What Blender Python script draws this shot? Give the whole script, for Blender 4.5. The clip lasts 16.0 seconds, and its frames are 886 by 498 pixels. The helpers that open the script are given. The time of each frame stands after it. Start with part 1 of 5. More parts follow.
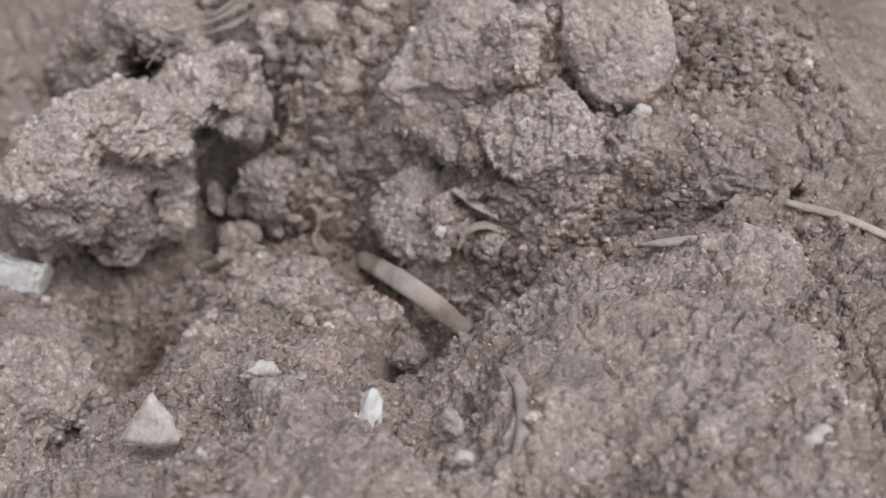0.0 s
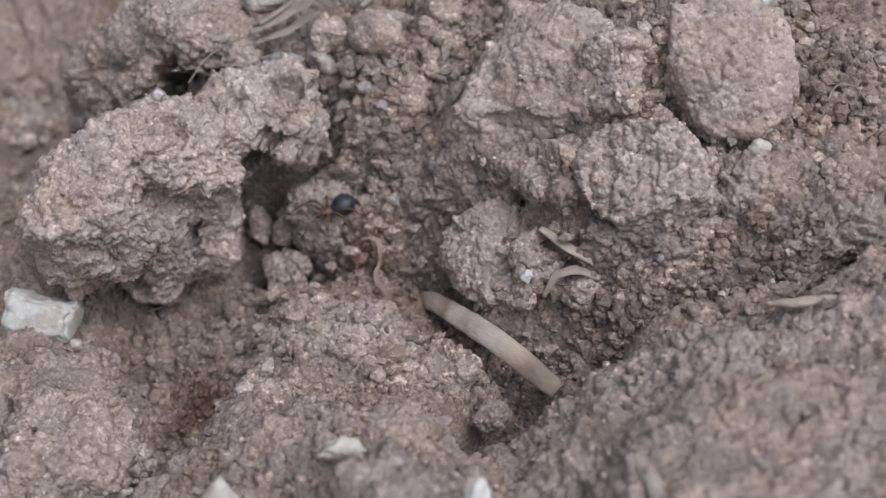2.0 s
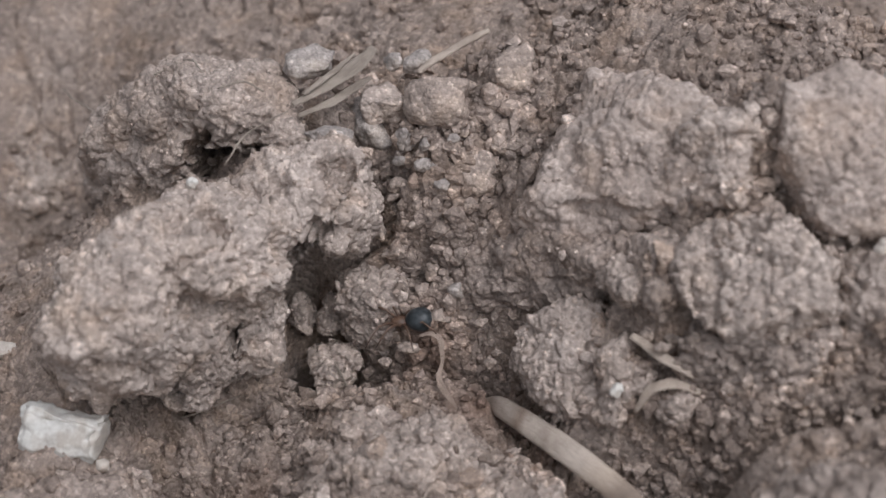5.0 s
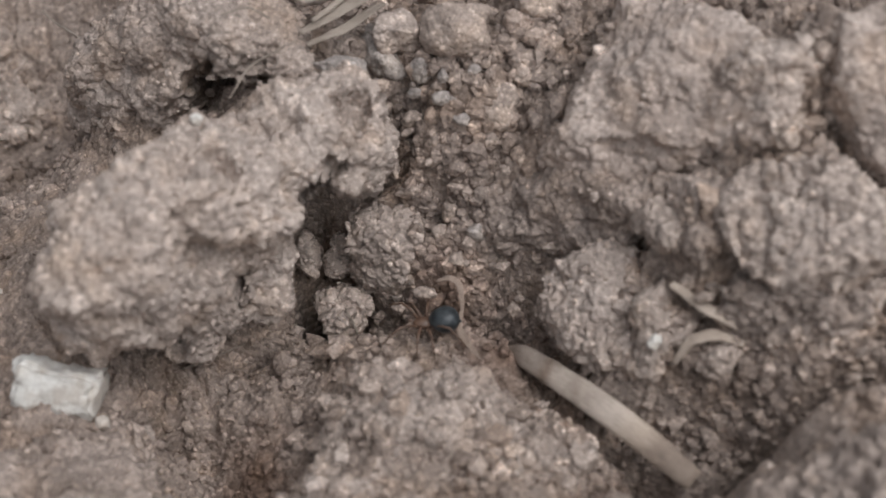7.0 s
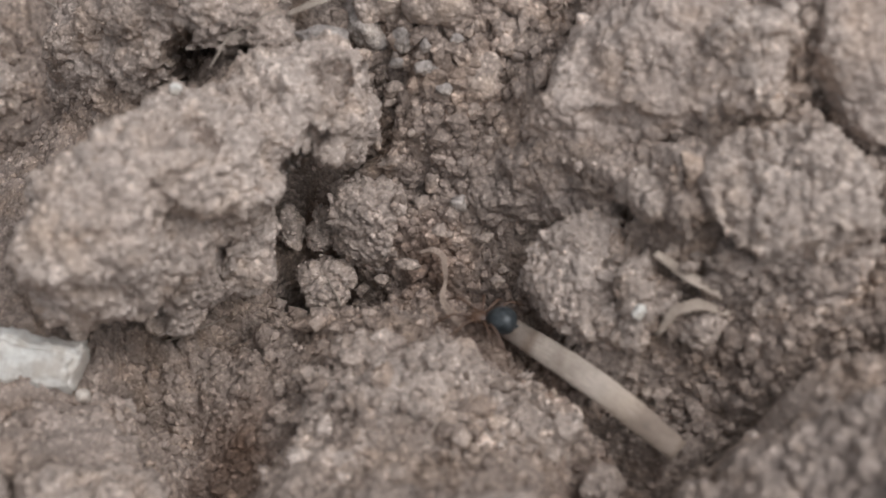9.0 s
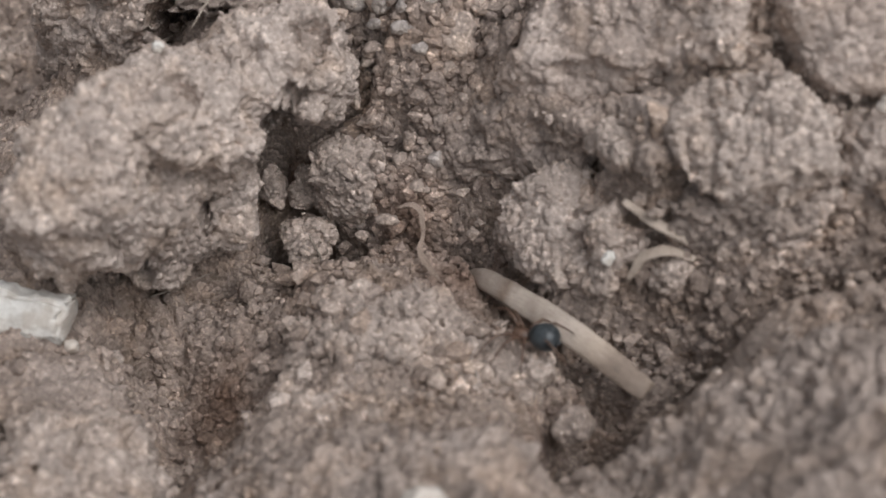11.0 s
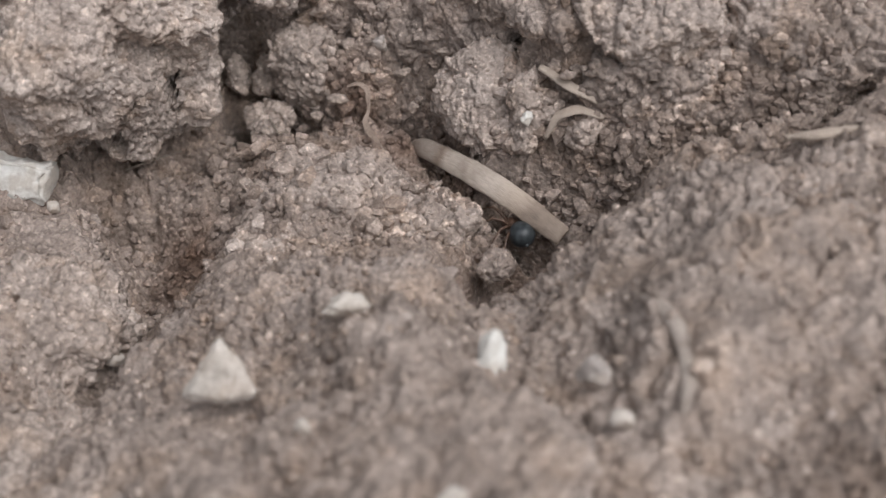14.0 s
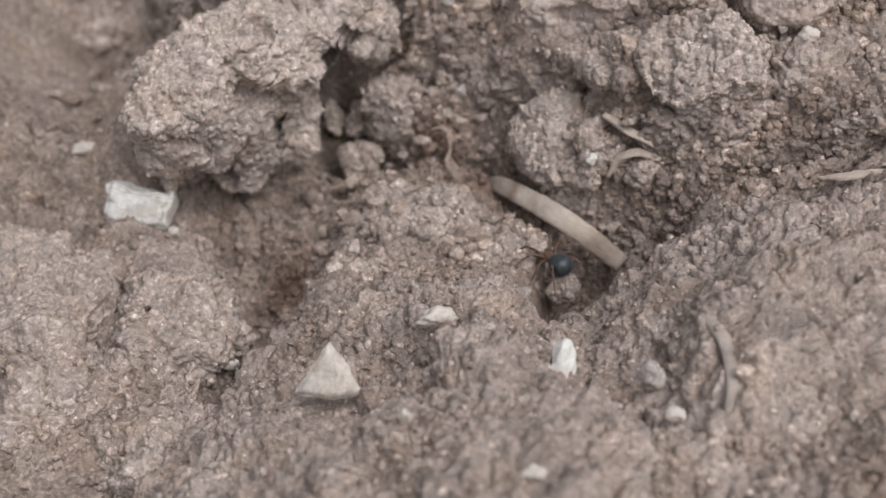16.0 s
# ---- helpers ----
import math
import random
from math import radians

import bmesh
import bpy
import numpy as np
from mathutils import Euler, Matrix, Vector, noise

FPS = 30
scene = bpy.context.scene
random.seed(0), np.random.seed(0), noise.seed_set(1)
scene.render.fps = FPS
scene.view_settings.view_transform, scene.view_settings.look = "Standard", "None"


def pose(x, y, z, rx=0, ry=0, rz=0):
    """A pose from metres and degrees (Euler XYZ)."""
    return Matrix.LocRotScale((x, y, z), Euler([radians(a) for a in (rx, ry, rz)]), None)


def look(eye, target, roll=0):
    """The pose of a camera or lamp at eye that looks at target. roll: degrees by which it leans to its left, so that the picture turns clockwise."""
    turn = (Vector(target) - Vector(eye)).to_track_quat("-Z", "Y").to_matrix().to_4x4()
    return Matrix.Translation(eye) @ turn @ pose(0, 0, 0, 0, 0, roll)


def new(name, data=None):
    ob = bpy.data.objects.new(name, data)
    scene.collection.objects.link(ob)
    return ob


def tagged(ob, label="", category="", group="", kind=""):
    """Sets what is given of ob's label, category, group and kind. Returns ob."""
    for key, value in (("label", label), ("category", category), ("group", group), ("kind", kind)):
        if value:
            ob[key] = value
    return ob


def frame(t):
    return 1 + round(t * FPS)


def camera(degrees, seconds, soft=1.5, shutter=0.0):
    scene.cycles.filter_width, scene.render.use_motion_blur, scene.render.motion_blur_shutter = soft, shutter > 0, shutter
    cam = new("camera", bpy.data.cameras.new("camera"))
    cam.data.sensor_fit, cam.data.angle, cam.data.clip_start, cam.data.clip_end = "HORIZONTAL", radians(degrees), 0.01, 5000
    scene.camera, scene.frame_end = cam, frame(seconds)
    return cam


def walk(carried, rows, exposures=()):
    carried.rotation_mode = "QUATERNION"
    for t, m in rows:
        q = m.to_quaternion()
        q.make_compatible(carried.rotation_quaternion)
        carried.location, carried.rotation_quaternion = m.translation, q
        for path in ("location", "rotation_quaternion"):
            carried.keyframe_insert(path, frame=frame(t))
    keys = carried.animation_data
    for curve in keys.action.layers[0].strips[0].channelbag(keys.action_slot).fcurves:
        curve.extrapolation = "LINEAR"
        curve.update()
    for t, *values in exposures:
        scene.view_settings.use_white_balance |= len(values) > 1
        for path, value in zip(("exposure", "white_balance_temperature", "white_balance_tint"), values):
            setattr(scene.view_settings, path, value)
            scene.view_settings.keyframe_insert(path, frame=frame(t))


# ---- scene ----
cam = camera(34.036, 16.0, soft=1.5)
walk(cam, [
    (0.0, pose(0.02233, -0.10136, 0.07695, 53.803, 1.809, 3.806)),
    (0.5, pose(0.01882, -0.09115, 0.07395, 53.225, 1.553, 3.595)),
    (1.0, pose(0.01358, -0.08717, 0.07545, 52.541, 1.096, 3.371)),
    (1.5, pose(0.00964, -0.08556, 0.07506, 52.218, 0.538, 3.040)),
    (2.0, pose(0.00976, -0.08522, 0.07420, 52.137, 0.166, 2.786)),
    (2.5, pose(0.00934, -0.08366, 0.07343, 51.927, 0.107, 2.852)),
    (3.0, pose(0.00716, -0.08250, 0.07378, 51.961, 0.061, 2.725)),
    (3.5, pose(0.00726, -0.07686, 0.07321, 51.685, 0.415, 2.883)),
    (4.0, pose(0.00310, -0.07499, 0.07368, 51.589, 0.532, 2.879)),
    (4.2, pose(0.00471, -0.07309, 0.07417, 51.646, 0.530, 2.800)),
    (6.3, pose(-0.00245, -0.06050, 0.07144, 48.105, -0.361, 1.126)),
    (6.5, pose(-0.00214, -0.05980, 0.07119, 47.866, -0.499, 1.009)),
    (7.0, pose(-0.00314, -0.05910, 0.07048, 47.106, -0.802, 0.752)),
    (7.5, pose(-0.00306, -0.06029, 0.06999, 46.762, -1.073, 0.473)),
    (8.0, pose(-0.00300, -0.05895, 0.06918, 46.580, -1.171, 0.335)),
    (10.5, pose(-0.00274, -0.06017, 0.06947, 46.349, -0.790, -0.027)),
    (11.0, pose(-0.00088, -0.06402, 0.06903, 46.400, -0.586, -0.067)),
    (11.5, pose(0.00130, -0.06586, 0.06745, 46.124, -0.086, 0.017)),
    (12.0, pose(0.00086, -0.06690, 0.06646, 45.974, 0.068, 0.041)),
    (12.5, pose(-0.00023, -0.06759, 0.06827, 46.013, 0.208, 0.047)),
    (13.0, pose(-0.00060, -0.07000, 0.06833, 46.207, 0.118, 0.073)),
    (13.5, pose(0.00436, -0.07722, 0.06970, 46.476, 0.233, 0.142)),
    (14.0, pose(0.00649, -0.08118, 0.06979, 46.397, 0.660, 0.292)),
    (14.5, pose(0.00808, -0.08501, 0.06791, 46.192, 0.973, 0.429)),
    (15.0, pose(0.00844, -0.08600, 0.06757, 46.456, 1.210, 0.737)),
    (15.5, pose(0.00599, -0.09148, 0.07489, 47.132, 1.255, 1.348)),
    (16.0, pose(0.00396, -0.09422, 0.07986, 48.079, 1.217, 2.164)),
], exposures=[(0.0, 0.05, 5820, 12), (4.2, 0.03, 5900, 12), (6.3, 0.03, 6150, 10), (12.0, 0.1, 6200, 10), (16.0, 0.2, 6120, 10.5)])
cam.data.dof.use_dof = True
cam.data.dof.focus_distance = 0.123
cam.data.dof.aperture_fstop = 33.0

# world, sun and exposure
world = bpy.data.worlds.new("overcast_sky")
scene.world = world
world.use_nodes = True
wn = world.node_tree.nodes
sky = wn.new("ShaderNodeTexSky")
sky.sky_type = "NISHITA"
sky.sun_disc = False
sky.sun_elevation = radians(60)
sky.sun_rotation = radians(135)
sky.dust_density = 4.0
cloud = wn.new("ShaderNodeHueSaturation")
cloud.inputs["Saturation"].default_value = 0.12
world.node_tree.links.new(sky.outputs[0], cloud.inputs["Color"])
world.node_tree.links.new(cloud.outputs[0], wn["Background"].inputs[0])
wn["Background"].inputs[1].default_value = 0.13
sun = new("sun", bpy.data.lights.new("sun", "SUN"))
sun.data.energy = 1.5
sun.data.angle = radians(50)
sun.data.color = (1.0, 0.96, 0.92)
sun.matrix_world = look((0.36, -0.36, 0.86), (0, 0, 0))

MM = 0.001


# ---- noise on arrays of points ----
def hashed(ix, iy, iz, seed):
    mask = 0xFFFFFFFF
    h = (ix * 73856093 + iy * 19349669 + iz * 83492791 + seed * 40503 * 65537) & mask
    for k in (0x45D9F3B, 0x119DE1F3, 0x2C1B3C6D):
        h = ((h ^ (h >> 16)) * k) & mask
    h = h ^ (h >> 15)
    return (h & 0xFFFFFF).astype(np.float64) / 0xFFFFFF


def value_noise(p, seed=0):
    """Smooth noise in -1..1 at points p (n, 3)."""
    i = np.floor(p).astype(np.int64)
    f = p - i
    u = f * f * (3 - 2 * f)
    out = 0
    for dx in (0, 1):
        wx = u[:, 0] if dx else 1 - u[:, 0]
        for dy in (0, 1):
            wy = u[:, 1] if dy else 1 - u[:, 1]
            for dz in (0, 1):
                wz = u[:, 2] if dz else 1 - u[:, 2]
                out = out + wx * wy * wz * hashed(i[:, 0] + dx, i[:, 1] + dy, i[:, 2] + dz, seed)
    return out * 2 - 1


def fbm(p, octaves=4, seed=0, gain=0.5):
    out, amp = 0, 1.0
    for k in range(octaves):
        out = out + amp * value_noise(p * 2.03 ** k + 17.3 * k, seed + k)
        amp *= gain
    return out


def cells(p, seed=0, flat=False, cracks=False):
    """Distance to the nearest scattered point, about 0..1: rounded crumbs when turned over. cracks: how far the second nearest lies beyond it."""
    i = np.floor(p).astype(np.int64)
    best = np.full(len(p), 9.0)
    second = np.full(len(p), 9.0)
    for dx in (-1, 0, 1):
        for dy in (-1, 0, 1):
            for dz in ((0,) if flat else (-1, 0, 1)):
                c = i + np.array((dx, dy, dz))
                d = (c[:, 0] + hashed(c[:, 0], c[:, 1], c[:, 2], seed) - p[:, 0]) ** 2
                d += (c[:, 1] + hashed(c[:, 0], c[:, 1], c[:, 2], seed + 7) - p[:, 1]) ** 2
                if not flat:
                    d += (c[:, 2] + hashed(c[:, 0], c[:, 1], c[:, 2], seed + 13) - p[:, 2]) ** 2
                if cracks:
                    second = np.minimum(second, np.maximum(best, d))
                best = np.minimum(best, d)
    return np.sqrt(second) - np.sqrt(best) if cracks else np.sqrt(best)


def chips(p, seed=0, flat=False):
    """Broken facets: each scattered cell is a small plane tilted its own way."""
    i = np.floor(p).astype(np.int64)
    best, out = np.full(len(p), 9.0), np.zeros(len(p))
    for dx in (-1, 0, 1):
        for dy in (-1, 0, 1):
            for dz in ((0,) if flat else (-1, 0, 1)):
                c = i + np.array((dx, dy, dz))
                a, b = hashed(c[:, 0], c[:, 1], c[:, 2], seed), hashed(c[:, 0], c[:, 1], c[:, 2], seed + 7)
                g = 0.5 if flat else hashed(c[:, 0], c[:, 1], c[:, 2], seed + 13)
                ox, oy, oz = c[:, 0] + a - p[:, 0], c[:, 1] + b - p[:, 1], (0 if flat else c[:, 2] + g - p[:, 2])
                d = ox * ox + oy * oy + oz * oz
                tilt = ox * (2 * ((a * 97.13) % 1) - 1) + oy * (2 * ((b * 97.13) % 1) - 1) + oz * (2 * ((g * 97.13) % 1) - 1) + 0.5 * ((a * 31.7) % 1) - 0.25
                near = d < best
                out = np.where(near, tilt, out)
                best = np.where(near, d, best)
    return out


def crumbs(p, seed=0, flat=False):
    """Rounded crumbs of earth: each scattered cell is a dome with a height of its own."""
    i = np.floor(p).astype(np.int64)
    best, lift = np.full(len(p), 9.0), np.zeros(len(p))
    for dx in (-1, 0, 1):
        for dy in (-1, 0, 1):
            for dz in ((0,) if flat else (-1, 0, 1)):
                c = i + np.array((dx, dy, dz))
                a, b = hashed(c[:, 0], c[:, 1], c[:, 2], seed), hashed(c[:, 0], c[:, 1], c[:, 2], seed + 7)
                g = 0.5 if flat else hashed(c[:, 0], c[:, 1], c[:, 2], seed + 13)
                d = (c[:, 0] + a - p[:, 0]) ** 2 + (c[:, 1] + b - p[:, 1]) ** 2
                if not flat:
                    d = d + (c[:, 2] + g - p[:, 2]) ** 2
                near = d < best
                lift = np.where(near, (a * 53.7 + b * 31.1) % 1, lift)
                best = np.where(near, d, best)
    return 0.45 - 0.9 * best + 0.7 * (lift - 0.5)


def fissures(p, size, width, seed, flat=False):
    """1 along thin cracks between crumbs of that size, 0 elsewhere."""
    return np.clip(1 - cells(p / size, seed, flat, True) * size / width, 0, 1) ** 1.5


# ---- materials ----
def nodes_of(name):
    m = bpy.data.materials.new(name)
    m.use_nodes = True
    n = m.node_tree.nodes
    return m, n, m.node_tree.links, n["Principled BSDF"]


def noise_node(n, l, coord, scale, detail=4.0, rough=0.6):
    t = n.new("ShaderNodeTexNoise")
    t.inputs["Scale"].default_value = scale
    t.inputs["Detail"].default_value = detail
    t.inputs["Roughness"].default_value = rough
    l.new(coord, t.inputs["Vector"])
    return t


def ramp_node(n, l, fac, stops):
    r = n.new("ShaderNodeValToRGB")
    e = r.color_ramp.elements
    while len(e) < len(stops):
        e.new(0.5)
    for k, (pos, col) in zip(e, stops):
        k.position, k.color = pos, (*col, 1)
    l.new(fac, r.inputs[0])
    return r


def mix_node(n, l, kind, fac, a, b):
    x = n.new("ShaderNodeMix")
    x.data_type, x.blend_type = "RGBA", kind
    if isinstance(fac, float):
        x.inputs[0].default_value = fac
    else:
        l.new(fac, x.inputs[0])
    l.new(a, x.inputs[6])
    l.new(b, x.inputs[7])
    return x.outputs[2]


# places and radii (mm) where brown tone and painted shade darken the soil colour
BROWN_SHADED = [(-10.5, 28, -11, 4.5), (-3.5, 23.5, -11, 5.0), (1.5, 18.0, -11.5, 5.5), (5.5, 11.5, -12, 3.5), (10.5, 3.6, -13, 5.0), (-12, 28.5, -12, 4.5), (-17, 10, -19, 6.0)]


def soil(name, dark, mid, light, fine=2600.0, bump=0.5, speck=0.5, rough=0.95, vary=False, brown_shade=False):
    """Dry earth: patches of tone, crumbs of about half a millimetre, pale mineral specks and fine relief."""
    m, n, l, p = nodes_of(name)
    co = n.new("ShaderNodeTexCoord").outputs["Object"]
    big = noise_node(n, l, co, 150.0, 5.0, 0.62)
    col = ramp_node(n, l, big.outputs[0], [(0.3, dark), (0.5, mid), (0.72, light)]).outputs[0]
    hue = noise_node(n, l, co, 210.0, 3.0)
    col = mix_node(n, l, "MULTIPLY", 1.0, col, ramp_node(n, l, hue.outputs[0], [(0.32, (0.97, 0.985, 1.0)), (0.5, (1, 1, 1)), (0.68, (1.05, 0.995, 0.93))]).outputs[0])
    grain = noise_node(n, l, co, fine, 3.0, 0.7)
    gcol = ramp_node(n, l, grain.outputs[0], [(0.28, (0.74, 0.73, 0.72)), (0.5, (0.99, 0.99, 0.99)), (0.72, (1.26, 1.25, 1.24))]).outputs[0]
    col = mix_node(n, l, "MULTIPLY", 0.8, col, gcol)
    # crumbs with ragged outlines, each with a tone and a height of its own
    ragged_co = n.new("ShaderNodeVectorMath")
    ragged_co.operation = "MULTIPLY_ADD"
    ragged_co.inputs[1].default_value = (0.00018, 0.00018, 0.00018)
    l.new(noise_node(n, l, co, 1900.0, 3.0, 0.6).outputs["Color"], ragged_co.inputs[0])
    l.new(co, ragged_co.inputs[2])
    heights = []
    for scale, spread_of in ((fine * 0.72, (0.8, 1.17)), (fine * 1.7, (0.86, 1.14))):
        v = n.new("ShaderNodeTexVoronoi")
        v.inputs["Scale"].default_value = scale
        l.new(ragged_co.outputs[0], v.inputs["Vector"])
        vr = n.new("ShaderNodeSeparateColor")
        l.new(v.outputs["Color"], vr.inputs[0])
        lo, hi = spread_of
        tone = ramp_node(n, l, vr.outputs[0], [(0.0, (lo, lo, lo)), (0.88, (hi, hi, hi)), (0.97, (hi + speck, hi + speck, hi + speck * 0.97))]).outputs[0]
        col = mix_node(n, l, "MULTIPLY", 0.8, col, tone)
        high = n.new("ShaderNodeMath")
        high.operation = "MULTIPLY_ADD"
        high.inputs[1].default_value = 0.55
        l.new(vr.outputs[1], high.inputs[0])
        dome = n.new("ShaderNodeMath")
        dome.operation = "MULTIPLY"
        dome.inputs[1].default_value = -1.0
        l.new(v.outputs["Distance"], dome.inputs[0])
        l.new(dome.outputs[0], high.inputs[2])
        heights.append(high.outputs[0])
    if brown_shade:
        # brown earth tone, with the shade of hollows, crevice and pit painted in
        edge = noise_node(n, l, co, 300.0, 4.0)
        for x, y, z, r in BROWN_SHADED:
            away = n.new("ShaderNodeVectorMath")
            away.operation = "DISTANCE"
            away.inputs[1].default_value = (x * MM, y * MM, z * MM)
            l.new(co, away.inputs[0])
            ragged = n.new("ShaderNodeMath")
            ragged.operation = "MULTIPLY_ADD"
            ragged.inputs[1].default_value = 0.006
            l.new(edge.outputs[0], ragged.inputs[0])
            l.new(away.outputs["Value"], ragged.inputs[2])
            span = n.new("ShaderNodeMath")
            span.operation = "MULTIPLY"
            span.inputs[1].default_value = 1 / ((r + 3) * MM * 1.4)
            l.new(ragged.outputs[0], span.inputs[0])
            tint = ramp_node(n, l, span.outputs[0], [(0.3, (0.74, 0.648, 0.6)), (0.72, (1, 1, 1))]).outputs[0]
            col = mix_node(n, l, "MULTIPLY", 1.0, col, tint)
    if vary:
        each = ramp_node(n, l, n.new("ShaderNodeNewGeometry").outputs["Random Per Island"], [(0.0, (0.72, 0.7, 0.68)), (0.6, (1.0, 1.0, 1.0)), (0.97, (1.25, 1.24, 1.22)), (1.0, (1.7, 1.7, 1.7))]).outputs[0]
        col = mix_node(n, l, "MULTIPLY", 1.0, col, each)
    l.new(col, p.inputs["Base Color"])
    p.inputs["Roughness"].default_value = rough
    p.inputs["Specular IOR Level"].default_value = 0.1
    last = None
    for height, strength, distance in ((grain.outputs[0], bump * 0.7, 0.00015), (heights[1], bump * 0.8, 0.00015), (heights[0], bump * 1.1, 0.0004)):
        b2 = n.new("ShaderNodeBump")
        b2.inputs["Strength"].default_value = strength
        b2.inputs["Distance"].default_value = distance
        l.new(height, b2.inputs["Height"])
        if last:
            l.new(last, b2.inputs["Normal"])
        last = b2.outputs[0]
    l.new(b2.outputs[0], p.inputs["Normal"])
    return m


def stone(name, dark, light, scale=700.0, rough=0.7, spec=0.3):
    m, n, l, p = nodes_of(name)
    co = n.new("ShaderNodeTexCoord").outputs["Object"]
    a = noise_node(n, l, co, scale, 6.0, 0.65)
    col = ramp_node(n, l, a.outputs[0], [(0.3, dark), (0.68, light)]).outputs[0]
    stain = ramp_node(n, l, noise_node(n, l, co, 420.0, 5.0, 0.7).outputs[0], [(0.42, (1, 1, 1)), (0.6, (0.6, 0.54, 0.49))]).outputs[0]
    l.new(mix_node(n, l, "MULTIPLY", 0.8, col, stain), p.inputs["Base Color"])
    p.inputs["Roughness"].default_value = rough
    p.inputs["Specular IOR Level"].default_value = spec
    g = noise_node(n, l, co, scale * 4, 4.0)
    b = n.new("ShaderNodeBump")
    b.inputs["Strength"].default_value = 0.35
    b.inputs["Distance"].default_value = 0.0002
    l.new(g.outputs[0], b.inputs["Height"])
    l.new(b.outputs[0], p.inputs["Normal"])
    return m


def fibre(name, dark, light, stretch=(9.0, 0.12, 1.0), rough=0.6, stains=()):
    """Dry plant matter, streaked along the stem."""
    m, n, l, p = nodes_of(name)
    coords = n.new("ShaderNodeTexCoord")
    co = coords.outputs["Object"]
    mp = n.new("ShaderNodeMapping")
    mp.inputs["Scale"].default_value = stretch
    l.new(coords.outputs["UV"], mp.inputs["Vector"])
    a = noise_node(n, l, mp.outputs[0], 6.0, 5.0)
    c = ramp_node(n, l, a.outputs[0], [(0.3, dark), (0.65, light)]).outputs[0]
    blot = noise_node(n, l, co, 350.0, 3.0)
    bc = ramp_node(n, l, blot.outputs[0], [(0.35, (0.6, 0.57, 0.55)), (0.6, (1.05, 1.05, 1.05))]).outputs[0]
    col = mix_node(n, l, "MULTIPLY", 0.8, c, bc)
    if stains:
        wob = n.new("ShaderNodeVectorMath")
        wob.operation = "MULTIPLY_ADD"
        wob.inputs[1].default_value = (0.0, 2.2, 0.0)
        l.new(blot.outputs["Color"], wob.inputs[0])
        l.new(coords.outputs["UV"], wob.inputs[2])
        sep = n.new("ShaderNodeSeparateXYZ")
        l.new(wob.outputs[0], sep.inputs[0])
        run = n.new("ShaderNodeMath")
        run.operation = "MULTIPLY"
        run.inputs[1].default_value = 1 / 18.0
        l.new(sep.outputs[1], run.inputs[0])
        col = mix_node(n, l, "MULTIPLY", 1.0, col, ramp_node(n, l, run.outputs[0], stains).outputs[0])
    l.new(col, p.inputs["Base Color"])
    p.inputs["Roughness"].default_value = rough
    b = n.new("ShaderNodeBump")
    b.inputs["Strength"].default_value = 0.5
    b.inputs["Distance"].default_value = 0.0002
    l.new(a.outputs[0], b.inputs["Height"])
    l.new(b.outputs[0], p.inputs["Normal"])
    return m


SOIL = soil("dry_soil", (0.196, 0.153, 0.126), (0.259, 0.205, 0.172), (0.321, 0.260, 0.222), bump=0.55, speck=0.35, brown_shade=True)
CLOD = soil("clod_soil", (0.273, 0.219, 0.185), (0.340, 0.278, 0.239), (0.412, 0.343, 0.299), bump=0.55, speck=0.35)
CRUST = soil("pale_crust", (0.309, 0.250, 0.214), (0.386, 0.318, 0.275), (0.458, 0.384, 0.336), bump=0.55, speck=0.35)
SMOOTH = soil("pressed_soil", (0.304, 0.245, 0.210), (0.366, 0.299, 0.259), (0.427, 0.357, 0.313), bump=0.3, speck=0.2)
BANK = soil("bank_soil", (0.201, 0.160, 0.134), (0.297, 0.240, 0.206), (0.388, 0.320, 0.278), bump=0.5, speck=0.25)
CRUMB = soil("crumb_soil", (0.232, 0.182, 0.151), (0.324, 0.262, 0.223), (0.422, 0.350, 0.303), fine=3200.0, bump=0.4)
PALEGRIT = soil("pale_grit", (0.268, 0.215, 0.182), (0.350, 0.288, 0.249), (0.433, 0.362, 0.318), fine=3200.0, bump=0.4, vary=True)
GRIT = soil("loose_grit", (0.192, 0.149, 0.123), (0.263, 0.210, 0.179), (0.345, 0.282, 0.243), fine=3200.0, bump=0.4, vary=True, brown_shade=True)
GREY = soil("grey_stone", (0.25, 0.214, 0.192), (0.33, 0.29, 0.264), (0.43, 0.386, 0.355), fine=3000.0, bump=0.35, speck=0.25)
WHITE = stone("white_quartz", (0.5, 0.475, 0.435), (0.78, 0.755, 0.705), 500.0, 0.5, 0.4)
PALE = stone("pale_stone", (0.42, 0.37, 0.32), (0.68, 0.62, 0.56), 600.0, 0.6)
STRAW = fibre("dry_straw", (0.36, 0.302, 0.256), (0.55, 0.478, 0.418), stains=[(0.0, (0.7, 0.64, 0.58)), (0.14, (0.85, 0.82, 0.8)), (0.3, (0.95, 0.93, 0.91)), (0.37, (0.55, 0.48, 0.43)), (0.43, (0.98, 0.96, 0.93)), (0.75, (1.0, 0.98, 0.95)), (0.9, (0.88, 0.82, 0.75)), (0.97, (0.6, 0.54, 0.49))])
SCALE = fibre("husk_scale", (0.3, 0.245, 0.205), (0.44, 0.372, 0.32))
HUSK = fibre("dry_husk", (0.37, 0.295, 0.235), (0.56, 0.465, 0.385))
LEAF = fibre("dry_leaf", (0.2, 0.14, 0.105), (0.37, 0.29, 0.235))
ROOT = fibre("dead_root", (0.2, 0.16, 0.125), (0.38, 0.32, 0.265))


